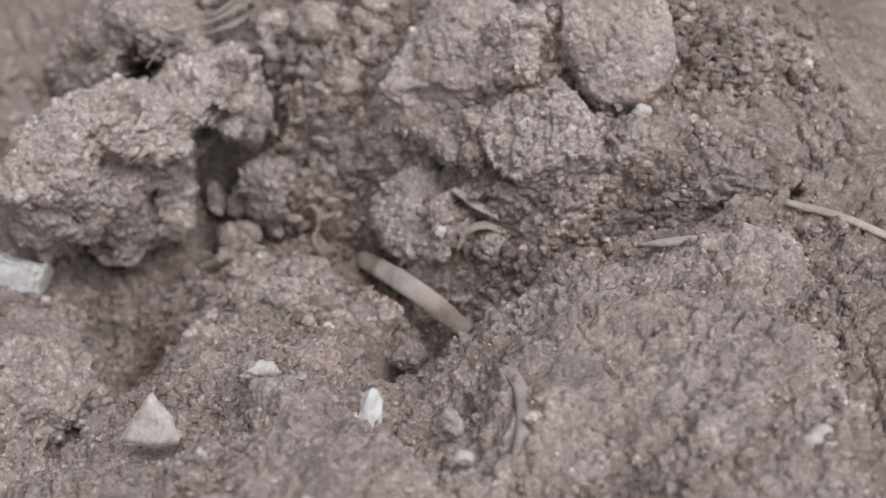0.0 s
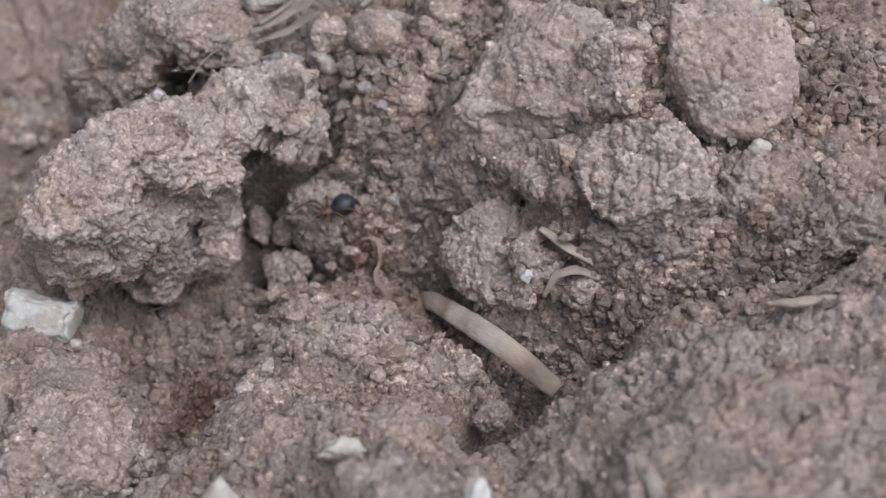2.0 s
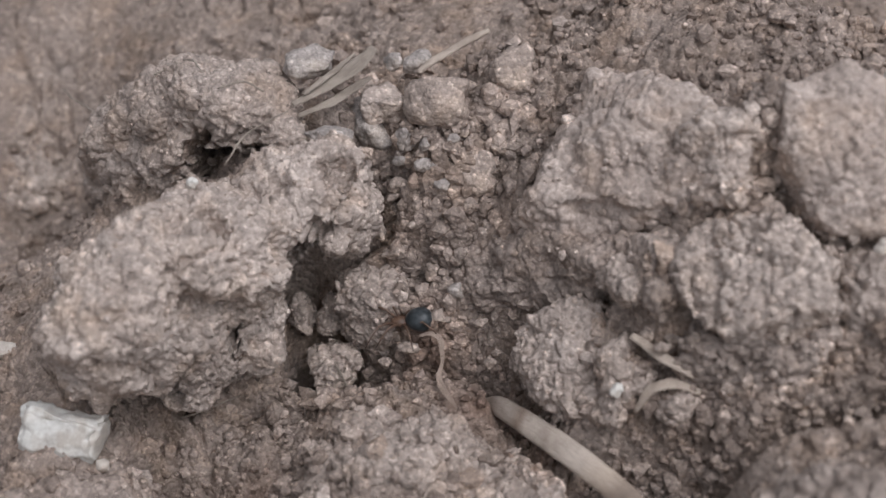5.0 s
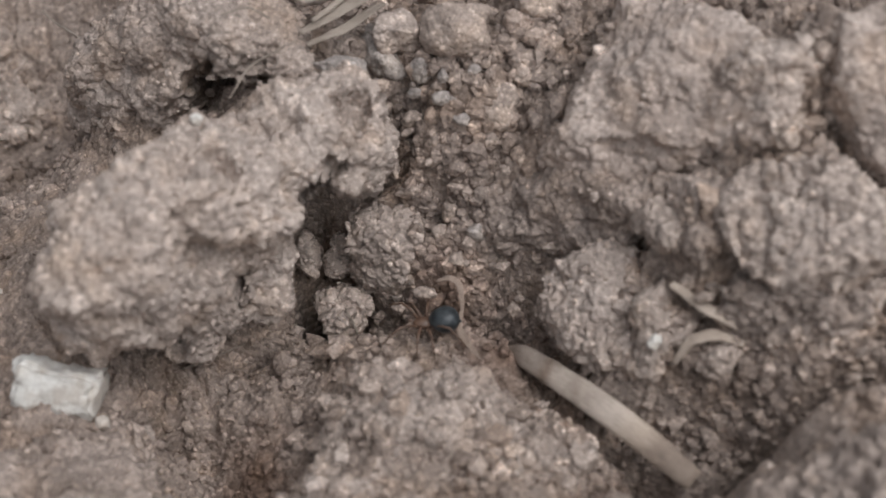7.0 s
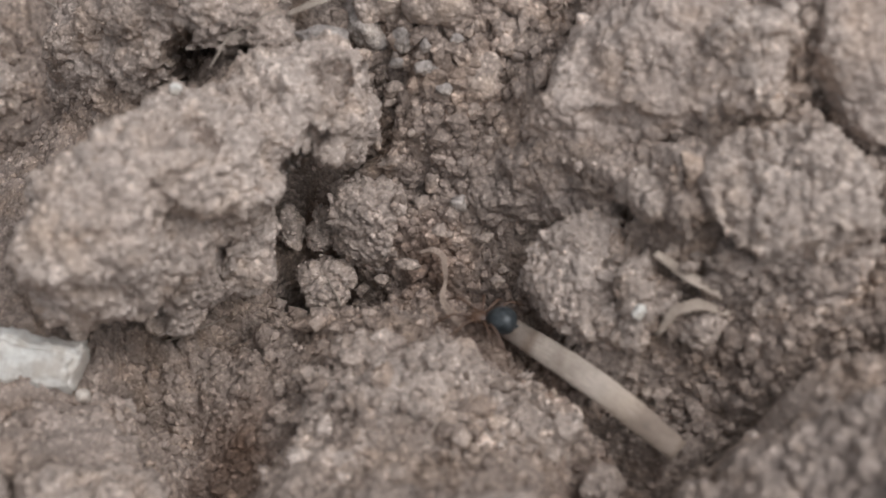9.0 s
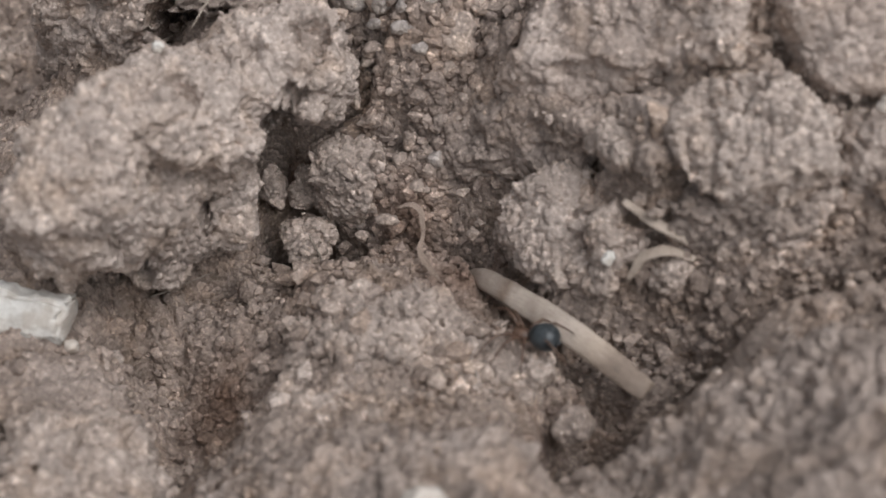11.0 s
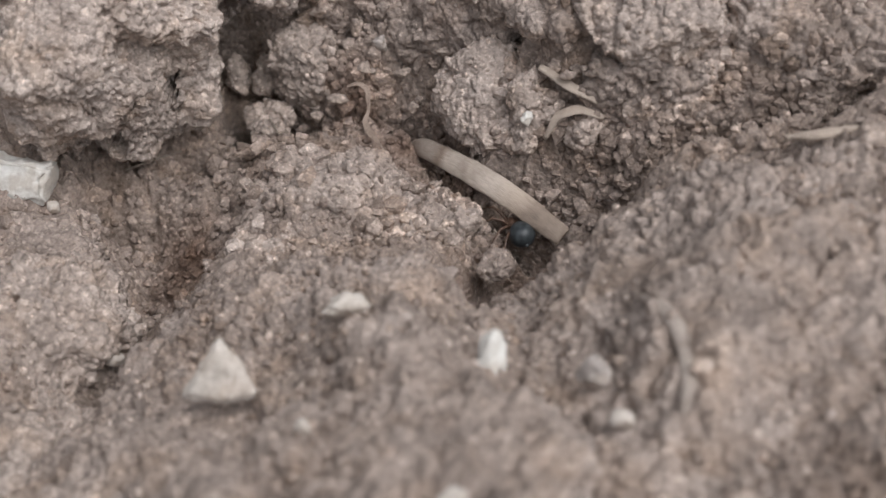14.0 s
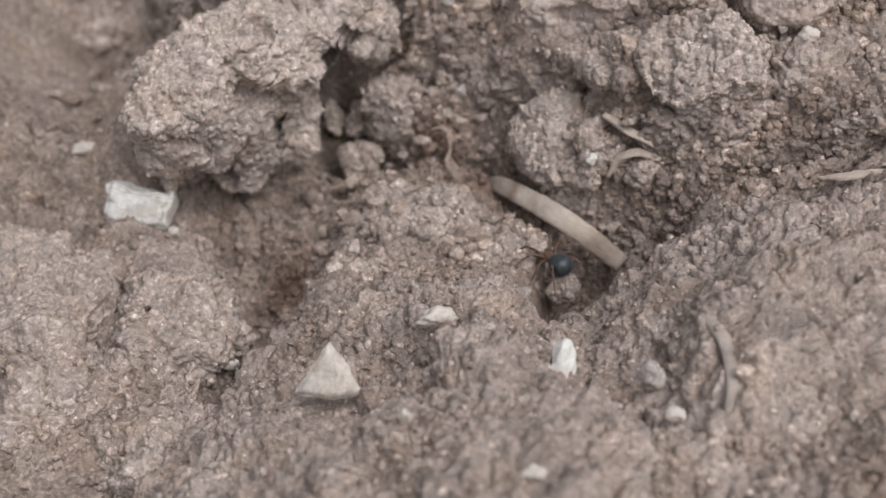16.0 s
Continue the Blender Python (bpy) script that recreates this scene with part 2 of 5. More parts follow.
# ---- mesh helpers ----
def mesh_object(name, verts, faces, material, smooth=True, origin=(0, 0, 0)):
    me = bpy.data.meshes.new(name)
    v = np.asarray(verts, float) - np.asarray(origin, float)
    me.from_pydata((v * MM).tolist(), [], faces if isinstance(faces, list) else faces.tolist())
    me.materials.append(material)
    if smooth:
        me.polygons.foreach_set("use_smooth", [True] * len(me.polygons))
    me.update()
    ob = new(name, me)
    ob.location = np.asarray(origin, float) * MM
    return ob


def arrays(me):
    v = np.empty(len(me.vertices) * 3)
    me.vertices.foreach_get("co", v)
    nrm = np.empty(len(me.vertices) * 3)
    me.vertex_normals.foreach_get("vector", nrm)
    return v.reshape(-1, 3), nrm.reshape(-1, 3)


def merged(groups, voxel):
    """One closed skin round blocky lumps: each group of balls (x, y, z, radius), in mm, is wrapped tightly into one convex block."""
    bm = bmesh.new()
    for balls in groups:
        lump = bmesh.new()
        for x, y, z, r in balls:
            bmesh.ops.create_icosphere(lump, subdivisions=2, radius=1.0, matrix=Matrix.Translation((x, y, z)) @ Matrix.Diagonal((r, r, r, 1)))
        got = bmesh.ops.convex_hull(lump, input=lump.verts[:])
        bmesh.ops.delete(lump, geom=list({v for v in got["geom_interior"] if isinstance(v, bmesh.types.BMVert)}), context="VERTS")
        index = {v: bm.verts.new(v.co) for v in lump.verts}
        for f in lump.faces:
            if f in got["geom"]:
                bm.faces.new([index[v] for v in f.verts])
        lump.free()
    me = bpy.data.meshes.new("skin")
    bm.to_mesh(me)
    bm.free()
    ob = new("skin", me)
    mod = ob.modifiers.new("skin", "REMESH")
    mod.mode, mod.voxel_size = "VOXEL", voxel
    got = bpy.data.meshes.new_from_object(ob.evaluated_get(bpy.context.evaluated_depsgraph_get()))
    bpy.data.objects.remove(ob)
    bpy.data.meshes.remove(me)
    return got


def thick(balls, dx, dy, dz):
    """The balls, and the same again shifted: a block of that thickness."""
    return balls + [(x + dx, y + dy, z + dz, r) for x, y, z, r in balls]


def relaxed(me, v, rounds):
    """Softens the creases between joined lumps."""
    e = np.empty(len(me.edges) * 2, dtype=np.int64)
    me.edges.foreach_get("vertices", e)
    e = e.reshape(-1, 2)
    count = np.bincount(e.ravel(), minlength=len(v))[:, None]
    for _ in range(rounds):
        s = np.zeros_like(v)
        for k in range(3):
            s[:, k] = np.bincount(e[:, 0], v[e[:, 1], k], len(v)) + np.bincount(e[:, 1], v[e[:, 0], k], len(v))
        v = 0.4 * v + 0.6 * s / count
    return v


def crumbly(p, seed, coarse, fine):
    """How far a broken earth face stands out at points p (mm)."""
    q = p + 0.5 * np.c_[fbm(p * 0.7, 2, seed + 40), fbm(p * 0.7 + 9, 2, seed + 41), fbm(p * 0.7 + 21, 2, seed + 42)]
    d = coarse * 0.8 * fbm(p / 5.0, 4, seed, 0.6)
    d += coarse * 0.35 * chips(q / 3.4, seed + 1)
    d += coarse * 0.4 * fbm(p / 1.7 + 11, 3, seed + 20, 0.6)
    patchy = np.clip(0.5 + 1.3 * fbm(p / 4.0 + 50, 2, seed + 6), 0, 1)
    d -= coarse * 1.1 * patchy * fissures(q, 4.0, 0.42, seed + 8)
    d -= fine * 0.5 * patchy * fissures(q, 1.5, 0.4, seed + 9)
    d += fine * 0.95 * crumbs(q / 1.25, seed + 2)
    d += fine * 0.8 * crumbs(q / 0.65, seed + 3)
    d += fine * 0.5 * (0.45 - cells(q / 0.45, seed + 4))
    return d


SKINS = []


def clod(name, balls, seed=1, coarse=1.2, fine=0.45, voxel=0.3, dents=(), caves=(), material=None, soften=5, facets=0, warp=0.8, label="", group="soil clods", category="soil clod"):
    """A lump of earth: joined ellipsoids with a crumbly skin. dents: (x, y, z, radius, depth). caves: the same, with the way in which they go."""
    me = merged(balls, voxel)
    v, nrm = arrays(me)
    v = relaxed(me, v, soften)
    rng = np.random.RandomState(seed)
    mid, half = (v.max(0) + v.min(0)) / 2, (v.max(0) - v.min(0)) / 2
    for _ in range(facets):
        k = rng.normal(size=3)
        k /= np.linalg.norm(k)
        over = ((v - mid) / half) @ k - rng.uniform(0.62, 0.88)
        v = v - np.outer(np.maximum(over, 0) * 0.9, k) * half
    v = v + warp * np.c_[[fbm(v / 5.5 + 9 * k, 3, seed + 70 + k, 0.55) for k in range(3)]].T
    v = v + nrm * crumbly(v, seed, coarse, fine)[:, None]
    for x, y, z, r, depth in dents:
        w = np.clip(1 - ((v - (x, y, z)) ** 2).sum(1) / r ** 2, 0, 1) ** 1.3
        v = v - nrm * (w * depth)[:, None]
    for x, y, z, r, depth, dx, dy, dz in caves:
        reach = r * (1 + 0.35 * fbm(v / (0.6 * r), 2, seed + 90))
        w = np.clip(1.25 * (1 - ((v - (x, y, z)) ** 2).sum(1) / reach ** 2), 0, 1) ** 0.7
        v = v + np.outer(w * depth, (dx, dy, dz))
    o = np.array((v[:, 0].mean(), v[:, 1].mean(), v[:, 2].min()))
    pick = rng.randint(0, len(v), len(v) // 12)
    SKINS.append(np.c_[v[pick], nrm[pick]])
    me.vertices.foreach_set("co", ((v - o) * MM).ravel())
    me.polygons.foreach_set("use_smooth", [True] * len(me.polygons))
    me.materials.clear()
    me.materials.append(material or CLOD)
    me.update()
    me.name = name
    ob = new(name, me)
    ob.location = o * MM
    return tagged(ob, label or "dry crumbly grey-brown clod of earth on the soil", category, group)


def rock(name, x, y, z, rx, ry, rz, turn=(0, 0, 0), seed=1, rough=0.2, facets=0.45, sub=4, material=None, label="", category="stone", group="", fine=0.07):
    """A single stone: a sphere with flattened facets and worn edges."""
    bm = bmesh.new()
    bmesh.ops.create_icosphere(bm, subdivisions=sub, radius=1.0)
    p = np.array([q.co[:] for q in bm.verts])
    rng = np.random.RandomState(seed)
    dirs = rng.normal(size=(11, 3))
    dirs /= np.linalg.norm(dirs, axis=1)[:, None]
    for k in dirs:
        over = p @ k - rng.uniform(0.62, 0.9)
        p = p - np.outer(np.maximum(over, 0) * facets * 3.2 / (1 + facets), k)
    n = p / np.linalg.norm(p, axis=1)[:, None]
    p = p + n * (rough * fbm(n * 1.4 + seed, 3, seed))[:, None]
    p = p * (rx, ry, rz)
    if fine:
        p = p + n * (fine * (0.45 - cells(p / 0.7, seed + 2)) + 2 * fine * (0.45 - cells(p / 1.7, seed + 5)))[:, None]
    rot = np.array(Euler([radians(a) for a in turn]).to_matrix())
    p = p @ rot.T
    faces = [[q.index for q in f.verts] for f in bm.faces]
    bm.free()
    ob = mesh_object(name, p, faces, material or GREY)
    ob.location = (x * MM, y * MM, z * MM)
    return tagged(ob, label or "small grey stone lying in dry soil", category, group)


# ---- the ground ----
def mound(x, y, cx, cy, h, a, b, turn):
    """One swell or hollow of the ground, in mm."""
    c, s = math.cos(radians(turn)), math.sin(radians(turn))
    dx, dy = x - cx, y - cy
    u, v = dx * c + dy * s, dy * c - dx * s
    return h * np.exp(-(u / a) ** 2 - (v / b) ** 2)


def base_height(x, y):
    h = -4.7 + 0 * x
    h = h + mound(x, y, -5, 39.5, 4.4, 4.5, 3.5, 0) + mound(x, y, 1, 39, 4.2, 4, 3, 0) + mound(x, y, 22.6, 23.5, 3.0, 2.6, 3.0, 0) + mound(x, y, -33, 22, 4.4, 4.5, 5, 0) + mound(x, y, 4.8, 29, 3.8, 1.8, 3.0, 0)
    h = h + mound(x, y, 24.5, 18.5, 5, 1.8, 1.8, 0) + mound(x, y, 26.5, 15.5, 3.5, 2, 2, 0) + mound(x, y, -13, 28.6, -5, 2.6, 1.6, 20) + mound(x, y, -9, 25.6, -1.5, 2.6, 0.9, 0)
    h = h + mound(x, y, -21, 9, -12.4, 18.0, 18.0, 0)
    h = h + mound(x, y, 22, 39, 17.6, 38.6, 20.3, 135)
    h = h + mound(x, y, 6, 15, -6.4, 16.5, 8.7, 135)
    h = h + mound(x, y, 36, -31, 7.2, 38.6, 20.3, 45)
    h = h + mound(x, y, -39, -18, -7.3, 24.8, 13.1, 0)
    h = h + mound(x, y, 12, 3, -8.3, 11.0, 5.8, 45)
    h = h + mound(x, y, -12, 23, -5.6, 11.0, 5.8, 0)
    h = h + mound(x, y, -48, 45, -9.1, 24.8, 13.1, 90)
    h = h + mound(x, y, -16, 35, 6.7, 11.0, 5.8, 45)
    h = h + mound(x, y, 0, -27, 5.7, 16.5, 8.7, 90)
    h = h + mound(x, y, 15, 18, 5.2, 6.9, 3.6, 45)
    h = h + mound(x, y, -21, 12, -4.9, 6.9, 3.6, 90)
    h = h + mound(x, y, 28, -9, 4.5, 11.0, 5.8, 45)
    h = h + mound(x, y, 48, 39, 5.2, 16.5, 8.7, 45)
    h = h + mound(x, y, -3, 33, 3.5, 6.9, 3.6, 0)
    h = h + mound(x, y, 27, 9, -2.9, 6.9, 3.6, 0)
    h = h + mound(x, y, 12, -13, -3.1, 11.0, 5.8, 90)
    h = h + mound(x, y, -33, 12, 4.8, 5.0, 5.0, 0)
    h = h + mound(x, y, -42, 9, -5.2, 16.5, 8.7, 90)
    h = h + mound(x, y, -21, 30, 5.5, 6.9, 3.6, 45)
    h = h + mound(x, y, -21, -9, -4.0, 6.9, 3.6, 90)
    h = h + mound(x, y, -27, -3, 2.7, 6.9, 3.6, 90)
    h = h + mound(x, y, -9, 18, 2.4, 6.9, 3.6, 135)
    h = h + mound(x, y, 6, 51, -4.0, 16.5, 8.7, 45)
    h = h + mound(x, y, 0, 6, -3.0, 6.9, 3.6, 45)
    h = h + mound(x, y, 0, -45, 2.9, 16.5, 8.7, 45)
    h = h + mound(x, y, -30, -45, -3.2, 24.8, 13.1, 90)
    h = h + mound(x, y, 6, 21, -3.9, 6.9, 3.6, 90)
    h = h + mound(x, y, 15, 9, -2.8, 6.9, 3.6, 0)
    h = h + mound(x, y, -12, 27, -5.2, 6.9, 3.6, 135)
    h = h + mound(x, y, -21, 24, -4.0, 6.9, 3.6, 135)
    h = h + mound(x, y, 0, 30, -2.2, 6.9, 3.6, 45)
    h = h + mound(x, y, -30, 39, 2.1, 6.9, 3.6, 45)
    h = h + mound(x, y, -8, -17, -2.2, 11.0, 5.8, 0)
    h = h + mound(x, y, -46, 63, -1.1, 3.6, 3.6, 0)
    h = h + mound(x, y, -8, 35, 3.4, 3.6, 3.6, 0)
    h = h + mound(x, y, -2, 34, 2.1, 3.6, 3.6, 0)
    h = h + mound(x, y, 23, 25, 3.0, 3.6, 3.6, 0)
    h = h + mound(x, y, 37, 26, 0.7, 3.6, 3.6, 0)
    h = h + mound(x, y, -6, 33, -0.6, 3.6, 3.6, 0)
    h = h + mound(x, y, 38, 20, 1.5, 3.6, 3.6, 0)
    h = h + mound(x, y, -4, 30, -1.4, 3.6, 3.6, 0)
    h = h + mound(x, y, 18, 13, 2.9, 3.6, 3.6, 0)
    h = h + mound(x, y, 29, 10, 0.6, 3.6, 3.6, 0)
    h = h + mound(x, y, 35, 9, 1.8, 3.6, 3.6, 0)
    h = h + mound(x, y, -18, 22, 0.4, 3.6, 3.6, 0)
    h = h + mound(x, y, 15, 12, -0.7, 3.6, 3.6, 0)
    h = h + mound(x, y, 19, 10, -0.7, 3.6, 3.6, 0)
    h = h + mound(x, y, 23, 6, 1.9, 3.6, 3.6, 0)
    h = h + mound(x, y, 26, 9, 1.0, 3.6, 3.6, 0)
    h = h + mound(x, y, -20, 15, 0.8, 3.6, 3.6, 0)
    h = h + mound(x, y, -21, 10, 1.1, 3.6, 3.6, 0)
    h = h + mound(x, y, -13, 3, 1.3, 3.6, 3.6, 0)
    h = h + mound(x, y, 17, 0, 1.8, 3.6, 3.6, 0)
    h = h + mound(x, y, -21, 7, 0.8, 3.6, 3.6, 0)
    h = h + mound(x, y, -15, 8, -0.6, 3.6, 3.6, 0)
    h = h + mound(x, y, -9, 2, 0.7, 3.6, 3.6, 0)
    h = h + mound(x, y, 10, -6, 0.5, 3.6, 3.6, 0)
    h = h + mound(x, y, -14, -9, 1.5, 3.6, 3.6, 0)
    h = h + mound(x, y, -26, -14, 0.4, 3.6, 3.6, 0)
    h = h + mound(x, y, -21, -14, 1.5, 3.6, 3.6, 0)
    h = h + mound(x, y, -5, 6, 0.8, 3.6, 3.6, 0)
    h = h + mound(x, y, -17, 20, 1.3, 3.6, 3.6, 0)
    h = h + mound(x, y, -20, 15, 0.9, 3.6, 3.6, 0)
    h = h + mound(x, y, -24, 16, 2.0, 3.6, 3.6, 0)
    h = h + mound(x, y, 18, 10, -1.2, 3.6, 3.6, 0)
    h = h + mound(x, y, 14, 11, -0.8, 3.6, 3.6, 0)
    h = h + mound(x, y, 22, 11, 0.8, 3.6, 3.6, 0)
    h = h + mound(x, y, -32, 13, -1.2, 3.6, 3.6, 0)
    h = h + mound(x, y, 18, 13, 2.5, 3.6, 3.6, 0)
    h = h + mound(x, y, -0, 26, 0.4, 3.6, 3.6, 0)
    h = h + mound(x, y, -1, 21, -0.5, 3.6, 3.6, 0)
    h = h + mound(x, y, -8, 3, 0.5, 3.6, 3.6, 0)
    h = h + mound(x, y, -20, -6, 1.0, 3.6, 3.6, 0)
    h = h + mound(x, y, 34, 1, 1.2, 3.6, 3.6, 0)
    h = h + mound(x, y, 15, 7, 1.4, 3.6, 3.6, 0)
    h = h + mound(x, y, 14, 6, 1.6, 3.6, 3.6, 0)
    h = h + mound(x, y, -8, 38, -1.6, 3.6, 3.6, 0)
    h = h + mound(x, y, -3, 31, 2.3, 3.6, 3.6, 0)
    h = h + mound(x, y, -0, 31, 2.0, 3.6, 3.6, 0)
    h = h + mound(x, y, 9, -17, 3.5, 3.6, 3.6, 0)
    h = h + mound(x, y, -28, 13, 1.9, 3.6, 3.6, 0)
    h = h + mound(x, y, -3, 20, 1.3, 3.6, 3.6, 0)
    h = h + mound(x, y, 0, 20, -0.5, 3.6, 3.6, 0)
    h = h + mound(x, y, -4, 26, 2.8, 3.6, 3.6, 0)
    h = h + mound(x, y, 6, 10, 0.6, 3.6, 3.6, 0)
    h = h + mound(x, y, 9, 7, 2.1, 3.6, 3.6, 0)
    h = h + mound(x, y, -28, 10, 0.8, 3.6, 3.6, 0)
    h = h + mound(x, y, 4, 37, 2.3, 3.6, 3.6, 0)
    h = h + mound(x, y, -13, 38, 2.1, 3.6, 3.6, 0)
    h = h + mound(x, y, -11, 32, 4.0, 3.6, 3.6, 0)
    h = h + mound(x, y, 28, 27, -0.5, 3.6, 3.6, 0)
    h = h + mound(x, y, -43, 51, -8.5, 9, 13, 0) + mound(x, y, -34, 47, -4.0, 5, 5, 0)
    h = h + mound(x, y, 22.4, 20.5, 3.0, 1.8, 2.6, 0) + mound(x, y, 23.5, 17, 2.2, 2, 2, 0) + mound(x, y, 5.5, 23.5, 2.5, 2.5, 2.5, 0)
    h = h + mound(x, y, -20, -26, -4.0, 9, 9, 0) + mound(x, y, -20, 5, -3.4, 4, 7, 0) + mound(x, y, 10.2, 2.6, -3.0, 2.6, 2.0, 30)
    return h


def crevice(x, y, x0, y0, x1, y1, depth, width):
    """A narrow cleft from one place to another, in mm."""
    dx, dy = x1 - x0, y1 - y0
    t = np.clip(((x - x0) * dx + (y - y0) * dy) / (dx * dx + dy * dy), 0, 1)
    d2 = (x - x0 - t * dx) ** 2 + (y - y0 - t * dy) ** 2
    return -depth * np.exp(-d2 / width ** 2)


def clefts(x, y):
    h = crevice(x, y, -14, 27, -8.5, 31.5, 8, 2.2) + crevice(x, y, -12, 24.5, -5, 23.6, 3, 1.0) + crevice(x, y, -2.6, 22.4, 3.0, 20.6, 3.5, 1.2)
    h = h + crevice(x, y, -25, 26, -16, 31, 6, 2.2)
    h = h + crevice(x, y, 6.5, -0.6, 11, 1.4, 6, 1.6)
    h = h + mound(x, y, -25.4, 17.4, -4.5, 2.0, 2.0, 0) + mound(x, y, -10.5, 31.5, -4, 3.0, 2.2, 0) + mound(x, y, -14.4, 32.6, -8, 2.4, 1.9, 25)
    h = h + crevice(x, y, 14.5, 3.5, 20, 6.5, 6, 1.0)
    h = h + crevice(x, y, 20, 6.5, 27, 7.5, 6, 0.9)
    h = h + crevice(x, y, 27, 7.5, 44, 10, 7, 0.9)
    h = h + crevice(x, y, 31.3, 4.2, 37, 7.9, 6, 0.9) + crevice(x, y, 37, 7.9, 41, 11.9, 7, 1.0) + crevice(x, y, 41, 11.9, 45, 13.4, 7, 1.0)
    h = h + crevice(x, y, 22, 21.5, 26, 16.5, 4, 1.2)
    h = h + crevice(x, y, 5, 22, 14, 19.5, 2.5, 1.2)
    h = h + crevice(x, y, 14, 20, 19, 17.5, 3, 1.2)
    h = h + crevice(x, y, 17.5, 12, 26, 11.5, 2, 1.0)
    h = h + crevice(x, y, 5, 12, 5.5, 18, 2, 1.0)
    h = h + crevice(x, y, 10, 10, 18, 9, 2, 1.4)
    h = h + crevice(x, y, 5, 6.5, 11, 4.5, 3, 1.4)
    h = h + crevice(x, y, -28, 13.5, -22, 14, 3, 1.8)
    h = h + crevice(x, y, -15, 32, -9, 34, 5, 1.6)
    h = h + crevice(x, y, -7, 33.5, -3, 32, 2.5, 1.0)
    west = ((-12.8, 30.0, -10.5, 28.6, 6), (-14.6, 28.6, -12.0, 29.4, 6), (-13.4, 27.2, -9.9, 27.0, 5), (-9.9, 27.0, -7.8, 25.6, 3.5), (-7.8, 25.6, -5.9, 24.8, 3), (-7.0, 29.0, -4.1, 27.5, 3.5), (-3.3, 23.7, -2.0, 22.0, 2.5), (5.2, 12.4, 9.3, 8.9, 3), (9.3, 8.9, 13.0, 5.6, 4), (10.5, 11.2, 12.5, 10.9, 3), (12.7, 17.4, 13.9, 15.0, 3), (23.4, 22.0, 25.0, 18.3, 3), (-26.2, 13.6, -23.8, 14.2, 5), (-22.0, 32.6, -20.4, 33.2, 6), (-19.4, 21.5, -17.0, 22.4, 3))
    east = ((-27.8, 10.4, -26.8, 10.0, 3), (21.9, 7.6, 23.5, 7.9, 3), (23.5, 7.9, 27.0, 8.6, 3), (-6.3, 34.3, -5.2, 32.6, 3), (-5.2, 32.6, -6.7, 31.0, 3), (2.6, 31.0, 5.4, 31.4, 3), (-4.4, 29.4, -3.0, 28.4, 2.5), (-3.0, 28.4, -3.4, 27.3, 2.5), (15.5, 14.2, 17.0, 14.0, 3), (-2.2, 33.6, -0.4, 32.8, 3), (8.2, 0.4, 11.0, 1.4, 6), (11.0, 1.6, 13.0, 3.6, 4), (-0.8, 24.4, 1.2, 23.4, 2.5), (16.0, 13.6, 20.0, 13.8, 2.5), (1.8, 24.6, 4.0, 22.6, 2.5))
    for x0, y0, x1, y1, depth in west + east:
        h = h + crevice(x, y, x0, y0, x1, y1, depth, 0.75)
    return h


def ground_height(x, y):
    p = np.c_[x, y, 0 * x]
    h = base_height(x, y) + clefts(x, y)
    w = 0.35 * np.c_[fbm(p * 0.5, 2, 60), fbm(p * 0.5 + 31, 2, 61), 0 * x]
    q = p + w
    rough = np.clip(0.55 + 0.9 * fbm(p / 14.0, 2, 62), 0.2, 1.1)
    h = h + 0.8 * fbm(p / 8.0, 3, 63) + 0.3 * fbm(p / 1.8, 3, 71, 0.6)
    patchy = np.clip(0.45 + 1.2 * fbm(p / 9.0 + 40, 2, 68), 0, 1)
    h = h - patchy * (1.8 * fissures(q, 3.6, 0.42, 69, True) + 0.6 * fissures(q, 1.5, 0.35, 70, True))
    h = h + rough * (0.5 * chips(q / 3.6, 64, True) + 0.5 * chips(q / 1.7, 65, True))
    h = h + (0.3 + 0.4 * rough) * (0.6 * crumbs(q / 1.15, 66, True) + 0.5 * crumbs(q / 0.6, 67, True))
    return h


def spread(lo, hi, step, far):
    """Even steps from lo to hi, then growing steps out to far."""
    out, s, x = [], step, hi
    while x < far:
        s *= 1.35
        x += s
        out.append(x)
    span = np.arange(lo, hi + step / 2, step)
    return np.array([lo - (o - hi) for o in reversed(out)] + list(span) + out)


def build_ground():
    xs, ys = spread(-60, 52, 0.2, 5000), spread(-46, 72, 0.2, 5000)
    gx, gy = np.meshgrid(xs, ys)
    x, y = gx.ravel(), gy.ravel()
    z = ground_height(x, y)
    n, k = len(xs), np.arange(len(xs) * len(ys)).reshape(len(ys), len(xs))
    quads = np.stack([k[:-1, :-1], k[:-1, 1:], k[1:, 1:], k[1:, :-1]], -1).reshape(-1, 4)
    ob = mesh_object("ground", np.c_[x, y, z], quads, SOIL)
    return tagged(ob, "dry crumbly grey-brown bare soil with hollows and mounds", "soil", kind="structure")


build_ground()


